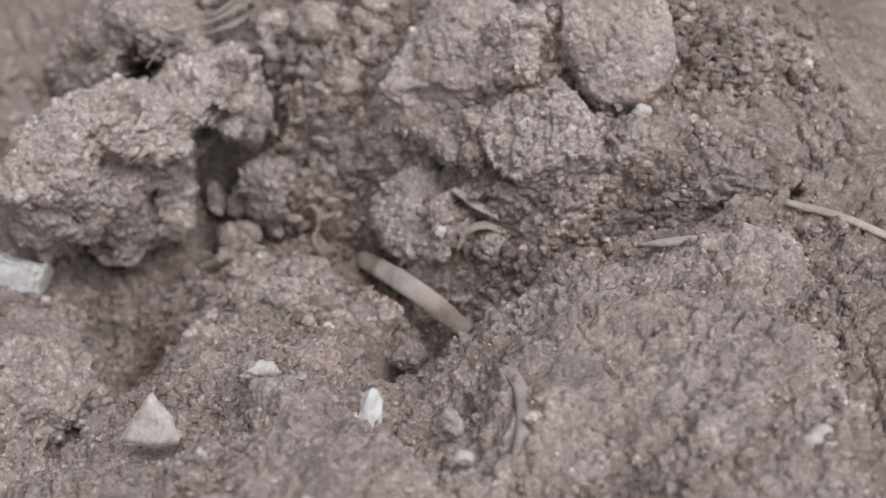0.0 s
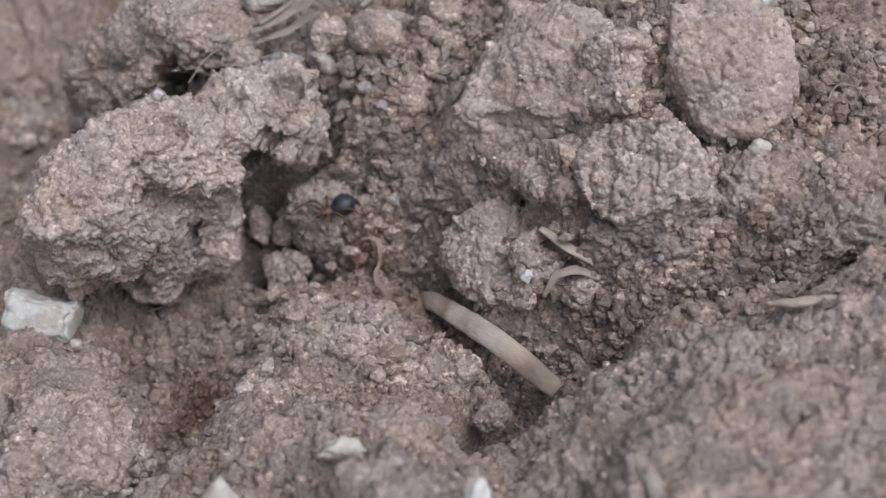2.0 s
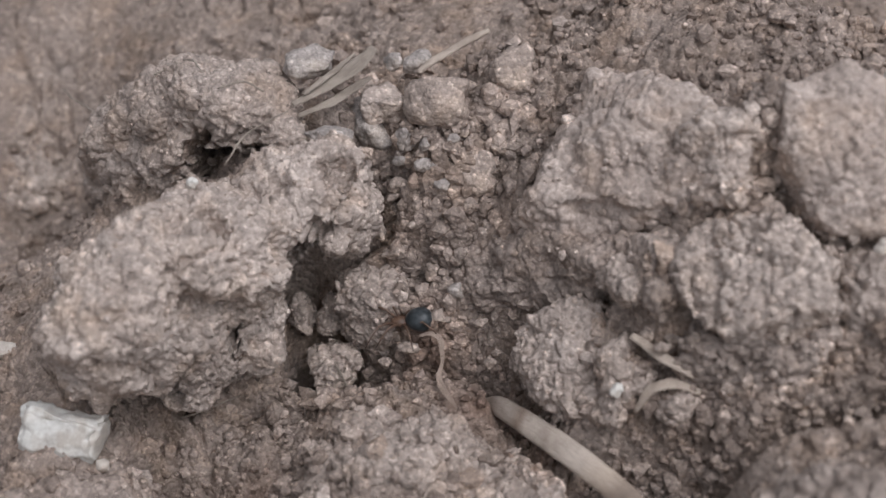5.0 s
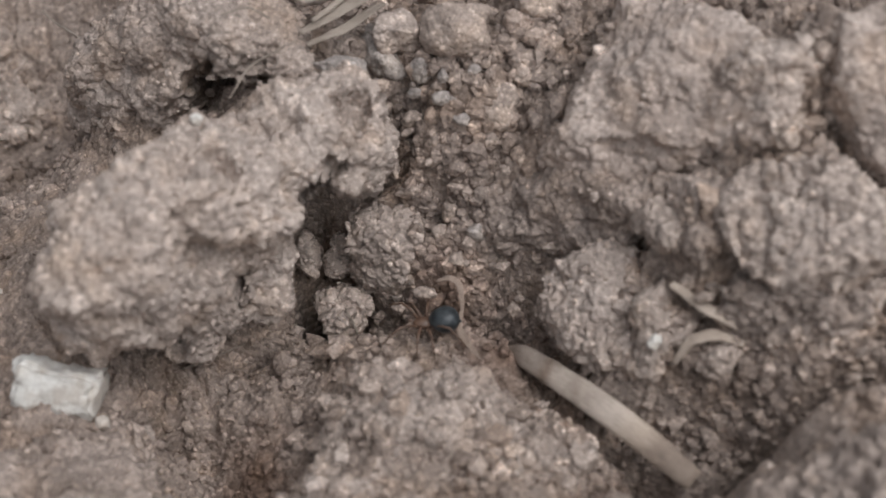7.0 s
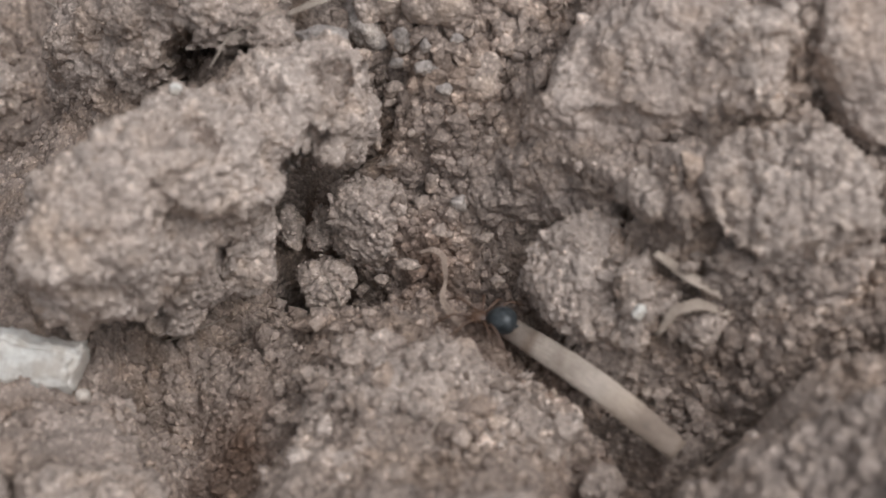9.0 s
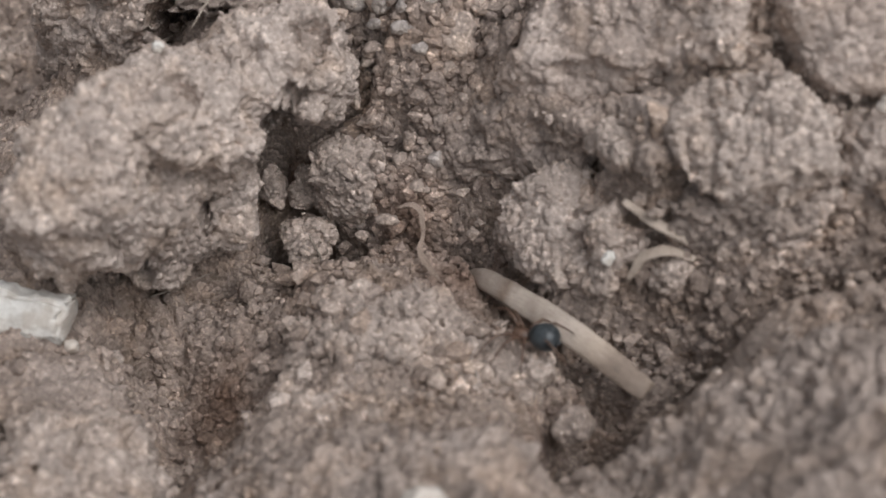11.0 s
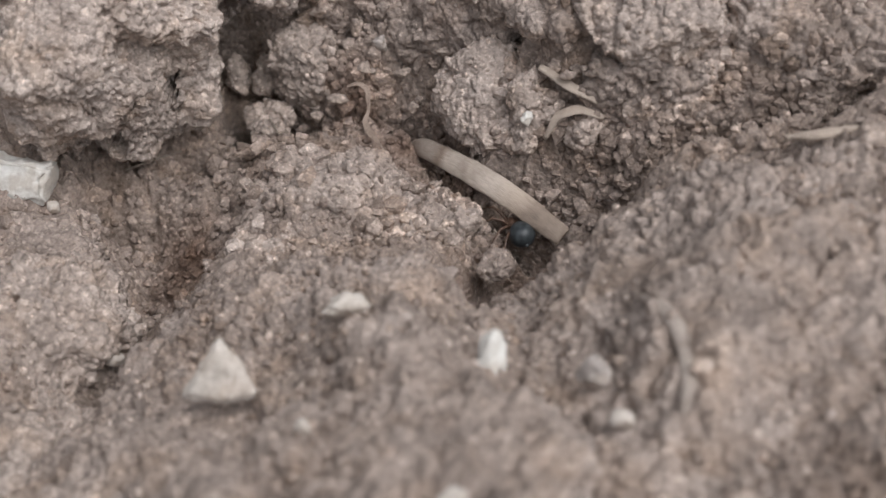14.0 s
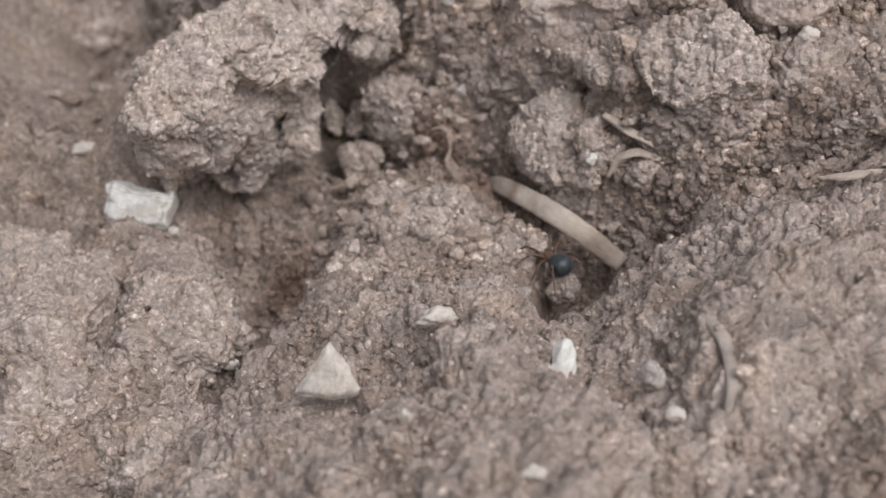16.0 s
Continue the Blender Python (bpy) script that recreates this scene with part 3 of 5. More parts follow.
# ---- clods ----
def clods():
    M = "earth mounds"
    clod("soil_clod", [[(-27.1, 15.7, 1.5, 3.3), (-28.1, 12.2, 0.0, 2.9), (-22.8, 16.1, 4.2, 2.8), (-23.7, 14.0, 0.7, 3.2), (-26.5, 17, -4, 4.2), (-24.9, 14.2, -4, 2.6)],
                        [(-22.8, 16.3, 4.2, 2.8), (-20.1, 19.5, 4.3, 2.4), (-19.0, 16.2, 4.2, 2.3), (-16.6, 21.2, 2.8, 2.3), (-16.1, 19.8, 0.2, 2.2), (-22, 21.5, -1.5, 3.0), (-20.9, 24.6, 3.2, 1.7)]] +
                       [[(-16.6, 23.0, -6.7, 2.2), (-15.9, 25.0, -8.6, 1.2), (-15.9, 22.2, -9.8, 1.4), (-17.2, 21.8, -11.8, 1.2), (-17.9, 20.7, -10.0, 0.9), (-18.2, 22.6, -8, 1.0), (-16.6, 23.6, -2.5, 1.8)],
                        [(-20.3, 17.6, -2.5, 1.6), (-21.3, 19.2, -9.2, 1.1), (-23.4, 17.6, -10.0, 1.2), (-25.2, 14.4, -5.9, 1.5), (-29.3, 13.4, -5.2, 1.3), (-30.2, 14.8, -2.9, 1.5), (-25.0, 13.6, 0.2, 2.3), (-22.1, 16.2, -1.9, 2.0), (-25, 18, -8, 2.4)]] +
                       [[(-20.6, 20.6, -10.0, 1.6), (-20.4, 19.0, -7.0, 1.2), (-22.6, 18.0, -11.6, 1.6), (-18.8, 22.4, -12.4, 1.4), (-22, 17, -4, 2), (-24, 20, -10, 2.5)],
                        [(-27.8, 17.4, -9.6, 1.5), (-28.9, 15.0, -8.8, 1.4), (-29.4, 16.4, -4, 1.8), (-25.0, 15.6, -6.2, 1.4), (-27, 19, -8, 2.6)]] +
                       [[(-29.6, 17.6, 1.0, 1.6), (-30.2, 15.2, -2, 1.6), (-28, 18.4, -1, 2.4)],
                        [(-16, 27.9, 3.2, 2.5), (-12.8, 28.7, 3.2, 2.4), (-10, 29.3, 2.5, 2.7), (-9.3, 30, -1.2, 2.0), (-11.9, 25.0, 2.5, 2.3), (-9.3, 28.6, -3.0, 1.6), (-13.5, 24.0, 2, 1.8)]] +
                       [[(-16.6, 21.4, 2.8, 2.2), (-13.5, 23.8, 2, 1.7), (-16, 27.9, 3.0, 2.4), (-17.5, 24.4, -1, 2.6)],
                        [(-11.3, 25.4, -1.2, 1.5), (-11.9, 25.0, 1.8, 1.6), (-12.5, 27, -1, 1.8)]] +
                       [[(-22.5, 22.5, -4, 3.2), (-17, 26, -3, 3.2), (-13, 28, 0, 2.6)], [(-21.5, 16.8, -1.5, 3.0), (-20.0, 20.0, -5.0, 2.3), (-22.5, 18.0, -6.0, 2.6), (-24.5, 16.0, -4.0, 3.0), (-18.4, 20.4, -2.0, 2.2), (-17.4, 22.4, -6.4, 1.7), (-19.6, 21.2, -9.0, 1.7)]],
         material=CRUST, seed=3, coarse=0.75, fine=0.42, voxel=0.165, soften=3,
         dents=((-21.3, 17.2, 6.6, 1.6, 0.9), (-14.0, 23.0, 2.6, 1.3, 1.2), (-26.0, 12.6, -2.4, 1.2, 0.8), (-14.6, 25.4, 4.6, 1.4, 0.9)),
         caves=[(-18.4 - 0.2 * k, 18.6 + 0.24 * k, -4.4 - 0.75 * k, 1.05, 4.5, 0.1, 0.95, -0.2) for k in range(8)] + [(-22.2, 15.4, -4.2, 1.5, 2.8, 0, 1, -0.3), (-25.4, 15.4, -10.2, 2.4, 6.5, 0.1, 0.95, 0.15), (-24.2, 15.4, -10.2, 2.0, 5.0, 0.1, 0.95, 0.15), (-10.1, 26.9, 4.8, 1.8, 2.8, 0, 0.5, -0.85), (-19.2, 18.6, 5.4, 1.7, 1.8, 0, 0.4, -0.9), (-11.6, 23.6, 1.6, 1.5, 3.0, 0.2, 0.9, 0.1), (-13.8, 24.6, -3.4, 2.0, 4.0, -0.2, 0.95, 0.2), (-12.8, 24.2, -1.6, 1.6, 3.5, 0, 0.9, 0.4)],
         label="large pitted overhanging clod of dry pale earth")
    clod("soil_clod", [[(-26.1, 37.9, 3.3, 3.7), (-20.4, 34.4, 6.0, 3.4), (-17.1, 36.5, 5.2, 2.7), (-21.2, 37.3, 1.5, 3.4), (-22.6, 36.8, 6.2, 3.4)],
                       [(-31.2, 41.0, -1.7, 3.7), (-30.1, 42, -1.5, 3.4), (-34.0, 46.0, -9.5, 3.6), (-26.1, 38.2, 2.6, 3.2), (-28, 36, -6, 3)],
                       [(-23.8, 33.9, 1.3, 2.8), (-20.6, 34.6, 4, 3.0), (-24, 38, -2, 4.6), (-29.5, 38.6, -2.7, 2.4)], [(-17.2, 36, 4, 2.4), (-15.8, 33.4, 4.6, 2.1)]],
         seed=8, coarse=0.7, fine=0.4, voxel=0.2, soften=3, caves=((-21.6, 33.4, 1.4, 2.8, 7.0, 0, 0.85, -0.5), (-22.0, 34.6, -0.9, 2.4, 6.0, 0, 0.9, -0.4)), label="rough broken mass of dry earth with fine roots")
    clod("soil_clod", [[(-48.6, 60.5, -18.8, 4.4), (-46.0, 55.0, -19.8, 3.6), (-50.0, 66.0, -16.6, 4.0)]], seed=9, coarse=0.8, fine=0.5, voxel=0.24, label="rounded dry clod of grey-brown earth")
    clod("soil_clod", [thick([(-10.7, 27.1, -9.6, 0.7), (-10.3, 28.7, -8.0, 0.7), (-8.1, 29.6, -7.2, 0.8), (-5.6, 28.4, -7.6, 0.8), (-5.0, 26.5, -8.7, 0.8), (-6.3, 25.5, -10.7, 0.8), (-8.9, 26.1, -11.0, 0.8), (-7.8, 27.2, -8.9, 2.0)], 0, 1.2, -2.6)], warp=0.4, seed=11, facets=2, coarse=0.4, fine=0.4, voxel=0.13, label="small round gritty earth clod in a hollow")
    clod("soil_clod", [[(-12.3, 30.1, -11.4, 0.8), (-11.5, 29.6, -11.6, 0.9), (-12.0, 28.4, -13.6, 1.1), (-11.2, 28.7, -13.0, 0.7), (-12.6, 29.2, -13.2, 0.6)]], warp=0.3, seed=26, facets=10, coarse=0.6, fine=0.35, voxel=0.12, soften=2, label="small dark earth crumb deep in a crevice")
    clod("soil_clod", [[(-14.6, 29.8, -11.5, 0.7), (-14.0, 29.2, -12.2, 0.8), (-14.5, 28.1, -13.8, 0.9), (-13.8, 27.9, -13.4, 0.6)]], warp=0.3, seed=27, facets=10, coarse=0.6, fine=0.35, voxel=0.12, soften=2, label="small dark earth crumb deep in a crevice")
    clod("soil_clod", [[(-11.6, 25.3, -15.5, 2.0), (-10.1, 25.4, -14.9, 1.6), (-10.8, 23.8, -15.7, 1.4)]], warp=0.4, seed=12, facets=4, coarse=0.45, fine=0.4, voxel=0.13, label="small grey earth clod in a hollow")
    clod("soil_clod", [thick([(4.7, 20.1, -5.4, 0.6), (7.1, 20.3, -3.2, 0.6), (10.2, 20.2, -2.8, 0.6), (11.6, 18.4, -3.7, 0.6), (11.6, 16.1, -5.3, 0.6), (11.2, 13.9, -6.6, 0.6), (10.8, 13.5, -7.0, 0.6), (9.4, 13.8, -7.3, 0.6), (7.6, 14.7, -7.2, 0.6), (5.7, 16.6, -7.3, 0.6), (4.7, 18.6, -6.2, 0.6), (8.6, 17, -5.0, 1.2)], 0.1, 1.2, -2.6)],
         warp=0.45, material=CRUST, seed=14, coarse=0.6, fine=0.36, voxel=0.14, soften=2, facets=4, label="angular dry earth clod beside a straw stem")
    clod("soil_clod", [[(11.7, 14.8, -3.5, 1.3), (12.7, 13.8, -4.0, 1.0), (12.9, 14.6, -5, 1)], [(12.1, 12.9, -5.1, 1.2), (11.9, 11.8, -6.2, 1.1), (12.6, 13.9, -5, 1)], [(13.8, 13.3, -4.8, 1.0), (13.2, 13.6, -5.8, 1)]],
         warp=0.35, seed=15, coarse=0.45, fine=0.35, voxel=0.12, soften=3, label="small lumpy pale earth clod with a white grain")
    clod("soil_clod", [[(16.4, 12.3, -5.9, 1.4), (17.3, 12.3, -5.3, 1.0), (15.3, 12.5, -6.6, 1.0)]], warp=0.3, seed=28, facets=8, coarse=0.35, fine=0.3, voxel=0.12, label="small pale earth clod under a curled husk")
    clod("soil_clod", [thick([(16.9, 16.9, 4.4, 0.6), (17.9, 18.6, 6.2, 0.6), (21.0, 18.2, 7.5, 0.6), (23.9, 17.3, 8.6, 0.6), (24.8, 15.6, 7.9, 0.6), (26.0, 13.7, 7.2, 0.6), (26.2, 11.8, 6.2, 0.6), (25.5, 10.7, 4.9, 0.6), (23.2, 10.9, 3.7, 0.6), (20.3, 11.9, 3.0, 0.6), (17.1, 13.3, 2.2, 0.6), (21.5, 14.6, 6.0, 1.0)], 0.6, 1.6, -3.0)],
         warp=0.45, material=CRUST, seed=16, coarse=0.6, fine=0.36, voxel=0.14, soften=2, facets=4, label="pale blocky dry earth clod")
    clod("soil_clod", [[(17.8, 13.6, -0.6, 1.1), (22.0, 12.6, 0.6, 1.5), (25.6, 11.8, 1.4, 1.5), (22.4, 11.6, -2.8, 1.3), (18.2, 13.1, -3.2, 1.1), (25.8, 10.8, -1.6, 1.4), (22, 15, 0, 2)]],
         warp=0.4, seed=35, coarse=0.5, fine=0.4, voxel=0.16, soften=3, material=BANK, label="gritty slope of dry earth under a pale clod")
    clod("soil_clod", [[(13.1, 18.8, 1.8, 1.6), (11.4, 20.0, 0.2, 1.3), (13.5, 16.9, 1.4, 1.1)]], warp=0.35, seed=21, facets=8, coarse=0.4, fine=0.3, voxel=0.13, label="small pale earth clod under a slab")
    clod("soil_clod", [thick([(7.4, 29.0, 6.0, 0.9), (7.2, 25.3, 4.7, 0.9), (8.7, 33.0, 6.8, 1.1), (11.2, 33.3, 9.2, 1.3), (17.0, 27.2, 12.4, 1.2), (20.0, 23.4, 10.8, 1.0), (20.0, 19.9, 8.7, 0.9), (15.7, 21.0, 6.7, 1.0), (10.8, 25.3, 3.6, 1.3), (13.1, 27.8, 6.6, 2.8)], 0, 1.2, -3.4),
                       thick([(7.2, 24.9, 3.4, 0.9), (5.1, 26.0, 1.0, 0.9), (10.1, 24.5, 1.7, 1.1), (13.7, 22.3, 4.3, 1.0), (6.9, 25.6, 4.2, 1.1)], 0, 1.0, -1.8)],
         warp=0.7, seed=18, coarse=0.5, fine=0.28, voxel=0.17, soften=7, material=SMOOTH, label="broad flat slab of pressed dry earth")
    clod("soil_clod", [[(18.9, 23.0, 12.6, 1.7), (17.4, 23.0, 11.2, 1.5), (20.6, 23.6, 11.8, 1.6), (18.6, 21.8, 10.2, 1.5), (19.6, 21.4, 9.8, 1.4)], [(19.6, 20.9, 9.9, 1.7), (20.2, 19.6, 9.2, 1.4), (19.7, 22.2, 10.5, 1.6)]], warp=0.4, material=CRUST, seed=19, coarse=0.4, fine=0.35, voxel=0.13, soften=3, label="pale crumbs of earth stuck on a flat slab")
    clod("soil_clod", [[(15.4, 26.3, 9.4, 1.5), (14.4, 26.2, 8.8, 1.0), (16, 27, 9, 1.2)]], warp=0.3, seed=29, facets=6, coarse=0.3, fine=0.25, voxel=0.13, label="low round knob of earth on a flat slab")
    clod("soil_clod", [thick([(23.9, 23.6, 15.3, 0.6), (28.0, 24.2, 16.8, 0.7), (32.0, 22.8, 15.7, 0.6), (33.2, 20.9, 13.5, 0.6), (33.5, 19.3, 11.6, 0.6), (32.7, 17.6, 9.3, 0.6), (30.8, 17.0, 8.2, 0.6), (27.8, 17.2, 7.9, 0.6), (26.1, 18.1, 8.6, 0.6), (25.1, 19.6, 10.5, 0.6), (23.9, 21.3, 12.6, 0.6), (28.6, 19.6, 12.2, 0.9)], 0, 2.2, -3.0)],
         warp=0.4, seed=20, coarse=0.35, fine=0.2, voxel=0.16, soften=2, material=SMOOTH, label="smooth flat-faced oval lump of earth")
    clod("soil_clod", [[(3.7, 28.5, -3.6, 2.4), (7.0, 25.2, -2.0, 2.4), (2.9, 26.8, -6.4, 2.2), (6.4, 25.2, -5.4, 2.2), (1.4, 28.1, -5.0, 1.8), (6, 28, -3.2, 3)],
                       [(7.0, 25.2, -2.0, 2.4), (10.3, 23.8, -1.1, 2.2), (9.6, 22.8, -3.5, 2.0), (12, 22, 0.3, 2.5), (6.4, 25.2, -5.4, 2.2)], [(16.1, 18.3, 4.4, 1.7), (15.7, 16.6, 2.0, 1.8), (12, 22, 0.3, 2.4), (14, 19.7, 1.6, 2.2)]],
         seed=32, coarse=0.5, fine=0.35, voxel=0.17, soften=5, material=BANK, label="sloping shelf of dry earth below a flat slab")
    clod("soil_clod", [[(29.7, 14.7, 3.4, 2.8), (32.9, 14.9, 3.4, 2.8), (30.9, 13, 0.5, 2.6), (34.7, 11.8, 1.0, 2.6), (27.3, 13.4, -0.8, 2.3), (24.8, 13.6, -1.6, 2.1)],
                       [(32.9, 14.9, 3.4, 2.8), (36.5, 13.9, 3.0, 2.8), (34.7, 11.8, 1.0, 2.6), (38.5, 11.5, 2.1, 2.8), (37.4, 16.3, 5.8, 2.4), (34, 17, 4, 3)], [(38.5, 11.5, 2.1, 2.8), (42, 12.5, 2.0, 3), (41, 17, 5, 3), (37.4, 16.3, 5.8, 2.4)]],
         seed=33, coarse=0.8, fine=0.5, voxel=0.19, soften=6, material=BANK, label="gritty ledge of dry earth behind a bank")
    clod("soil_clod", [[(-8.3, 13.2, -10.8, 1.6), (-6.2, 13.2, -11.2, 1.7), (-4.5, 11, -11, 2.4), (-8, 10.5, -12.3, 2.2)],
                        [(-2.1, 12.5, -9.2, 1.6), (0.6, 11.0, -10.4, 1.6), (-1, 9.5, -11.8, 2.4), (-4.5, 11, -11, 2.2)]] +
                       [[(-3.1, 8.8, -9.5, 1.9), (-6.0, 8.3, -10.0, 1.8), (-8, 10, -12.3, 2.2), (-4, 10, -11, 2)],
                        [(0.6, 8.3, -11.5, 1.6), (4.4, 8.8, -11.4, 1.5), (3.8, 11.4, -11.6, 1.2), (3, 10, -12, 2)]] +
                       [[(4.6, 8.8, -11.5, 1.4), (7.6, 6.2, -10.7, 1.2)],
                        [(-11.4, 11.9, -12.1, 1.2), (-10.6, 8.8, -12.7, 1.6), (-8, 10.5, -12.4, 2)]] +
                       [[(-4.7, 6.0, -11.4, 1.8), (-8.5, 2.6, -11.9, 1.7), (-7.5, 4.2, -11.3, 1.6), (0.6, 5.6, -12.5, 1.6), (-3, 8.8, -11, 2)],
                        [(0.6, 5.6, -12.5, 1.6), (7.0, 5.9, -11.4, 1.2), (4.8, 9, -11.7, 1.5)]] +
                       [[(-12.4, 3.8, -14.1, 1.6), (-8.5, 2.6, -11.9, 1.6), (-10.6, 8.8, -13.2, 1.6)]],
         seed=22, coarse=0.7, fine=0.42, voxel=0.15, soften=4, label="crumbly broken swell of dry earth beside a straw stem")
    clod("soil_clod", [[(9.5, 3.0, -12.5, 1.4), (8.6, 2.2, -12.4, 1.0), (10.4, 2.0, -11.8, 0.9)]], warp=0.3, seed=23, facets=6, coarse=0.3, fine=0.2, voxel=0.12, material=BANK, label="small rounded earth clod at the bottom of a pit")
    clod("earth_mound", [[(-4, -3, -9, 3.0), (-9, -1, -12.4, 3.0), (2.2, -5.4, -7.6, 3.0), (-2, -11, -6.4, 3.2), (2.5, -10, -5.6, 3.0), (-9, -9, -11.2, 3.5), (0, -6, -13, 4)],
                        [(2.5, -10, -5.6, 3.0), (2.5, -17.5, -2.6, 3.2), (-2, -11, -6.6, 3.0), (-1.5, -19, -5.8, 3.0), (5.4, -11, -6.6, 2.6), (5.5, -18, -4, 3.0)],
                        [(2.5, -17.5, -2.6, 3.0), (-3, -26, -2.2, 3.3), (4, -26, -1.2, 3.6), (3, -33, 0.2, 4), (6, -33, 0.2, 4), (11, -32, 0, 4), (12, -28, -0.6, 3.6), (6, -38, 0.5, 5)],
                        [(-9, -9, -11.3, 3.5), (-8, -18, -8.4, 3.4), (-15.2, -14.8, -12.6, 3.1), (-14.2, -9, -14.4, 2.8), (-2, -19, -6.2, 3.2), (-3, -26, -4, 3.2), (-2, -12, -8, 3)],
                        [(-15.8, -15.5, -12.5, 3.3), (-8, -18, -8.6, 3.2), (-9, -26, -6.2, 3.6), (-19, -24, -11.2, 4), (-3, -27, -3, 3.4), (-6, -34, -3.0, 5), (-16, -33, -8.5, 5), (-23, -21, -14.5, 3.5)],
                        [(-9, -1, -12.8, 3), (-13.6, 2.5, -16.4, 2.6), (-14.4, -9, -14.6, 2.7), (-16.6, -5, -17.0, 2.4), (-9, -9, -12, 3.3)],
                        [(-13.8, -4.5, -13.2, 2.3), (-15.8, -11.5, -13.8, 2.4), (-19.4, -18, -13.2, 2.6), (-12, -12, -13, 3), (-14, -20, -12, 3.4), (-10, -6, -13, 3)],
                        [(-19.4, -18, -13.2, 2.6), (-22.6, -24, -11.0, 3.2), (-14, -20, -12, 3.4), (-16, -29, -10.5, 4), (-25, -30, -11, 4)],
                        [(5.5, -18, -4.6, 3), (10, -18, -6, 3), (7.4, -11, -7.4, 3), (11, -25, -3.4, 3), (6, -26, -3, 3), (3, -8, -8, 3)]],
         dents=((-9, -19.5, -5, 3.0, 2.0), (-5, -19.6, -3.4, 3.0, 2.4), (-1.6, -20.2, -2.0, 2.6, 2.2), (9.6, -17.6, -3.0, 2.6, 2.0), (10.6, -20.5, -2.6, 2.6, 1.8), (5.6, -30.6, 3.2, 2.4, 1.4), (-12, -27, -3, 3, 1.6), (-6.5, -11.5, -7, 2.4, 1.2)),
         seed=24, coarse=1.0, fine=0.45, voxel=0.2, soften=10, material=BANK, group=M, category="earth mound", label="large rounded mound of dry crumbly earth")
    clod("earth_mound", [[(17.9, -0.6, -9.0, 2.4), (14.2, -4.2, -8.8, 2.2), (22.7, -1.5, -4.2, 3.4), (18.3, -12.5, -3.0, 3.0), (24.2, -12.0, -0.9, 4.2), (14.4, -8.6, -8.2, 2.4), (22, -8, -6, 4.6)],
                        [(22.7, -1.5, -4.2, 3.4), (27.8, -3.9, -0.2, 3.7), (33.8, -3.1, 0.4, 3.9), (24.2, -12.0, -0.9, 4.2), (30.6, -12.0, -0.1, 4.4), (35.9, -9.4, 0.4, 4.5), (40, -2, 0, 5)]] +
                       [[(18.3, -12.5, -3.0, 3.0), (24.2, -12.0, -0.9, 4.2), (30.6, -12.0, -0.1, 4.4), (24.4, -19.6, -1.4, 4.4), (30.6, -20.1, -1.7, 4.5), (20.6, -23.8, -3.0, 3.6), (25.8, -26.8, -3.7, 4.6), (32.9, -27, -4.0, 5), (40, -14, -1, 6)],
                        [(9.8, -5.2, -11.2, 2.4), (14.0, -4.0, -9.2, 2.2), (11.5, -8, -11.2, 3.2), (11.6, -15, -7.8, 3.4), (14.4, -9.2, -8.4, 2.4), (17, -14, -4.4, 2.6)]] +
                       [[(11.6, -15, -7.8, 3.4), (13, -22, -5.4, 3.8), (15.5, -28, -3.6, 4), (18.8, -31.1, -2.9, 3.5), (20.6, -23.8, -3.6, 3.2), (17, -15, -4.4, 2.6)],
                        [(18.8, -31, -3, 3.5), (25.8, -26.8, -4, 4.6), (28, -33, -4, 6), (33, -27, -4, 5)], [(33, -27, -4, 5), (40, -14, -1.5, 5.5), (45, -26, -4, 6), (38, -34, -5, 6), (28, -33, -4, 6)]],
         seed=25, coarse=0.8, fine=0.45, voxel=0.22, soften=12, material=BANK, group=M, category="earth mound", label="broad sloping bank of dry earth")
    clod("earth_mound", [[(-27.6, -0.6, -12.0, 3.2), (-24.1, 0.6, -13.6, 3.2), (-24.3, -5.4, -12.4, 3.5), (-27.4, -6.2, -12.9, 3.6), (-22.3, -0.4, -16.0, 2.2)], [(-26.0, -9.5, -13.9, 3.2), (-24.3, -5.4, -13, 3.2), (-27.4, -6.2, -13.2, 3.4)], [(-25.5, -13.9, -14.6, 2.2), (-21, -13.5, -15.0, 2.2), (-26, -9.5, -14.5, 2.6), (-30, -14, -15.4, 3), (-23, -20, -14.5, 4)]],
         caves=((-26.6, 4.0, -11.2, 0.9, 3.0, 0, 0.7, -0.7), (-27.6, -4.2, -9.2, 0.8, 2.0, 0, 0.7, -0.7)), seed=30, coarse=0.9, fine=0.5, voxel=0.19, soften=5, group=M, category="earth mound", label="crumbly rounded lump of dry earth beside a hollow")
    clod("earth_mound", [[(-41.3, 6.5, -14.0, 4.3), (-34.4, -1.1, -12.8, 3.8), (-36.6, -7.3, -12.8, 4.2)], [(-36.6, -7.3, -12.8, 4.2), (-31, -9.3, -14.2, 3.8), (-37.4, -11.9, -15.3, 4.4)]],
         seed=31, coarse=0.9, fine=0.5, voxel=0.24, soften=5, group=M, category="earth mound", label="crumbly low lump of dry earth")
    clod("earth_mound", [[(-30.3, 8.3, -13.9, 2.4), (-27.3, 10.5, -15.4, 2.0), (-26.2, 7.1, -15.6, 2.4), (-27, 5, -15, 2.8), (-33, 5, -14, 3.2)], [(-28.9, 2.7, -12.5, 2.7), (-23.0, 3.2, -15.8, 2.2), (-27, 5, -15, 2.6), (-25, 0, -14, 3)]],
         seed=34, coarse=0.7, fine=0.5, voxel=0.17, soften=5, material=BANK, group=M, category="earth mound", label="gritty slope of dry earth beside a hollow")


clods()


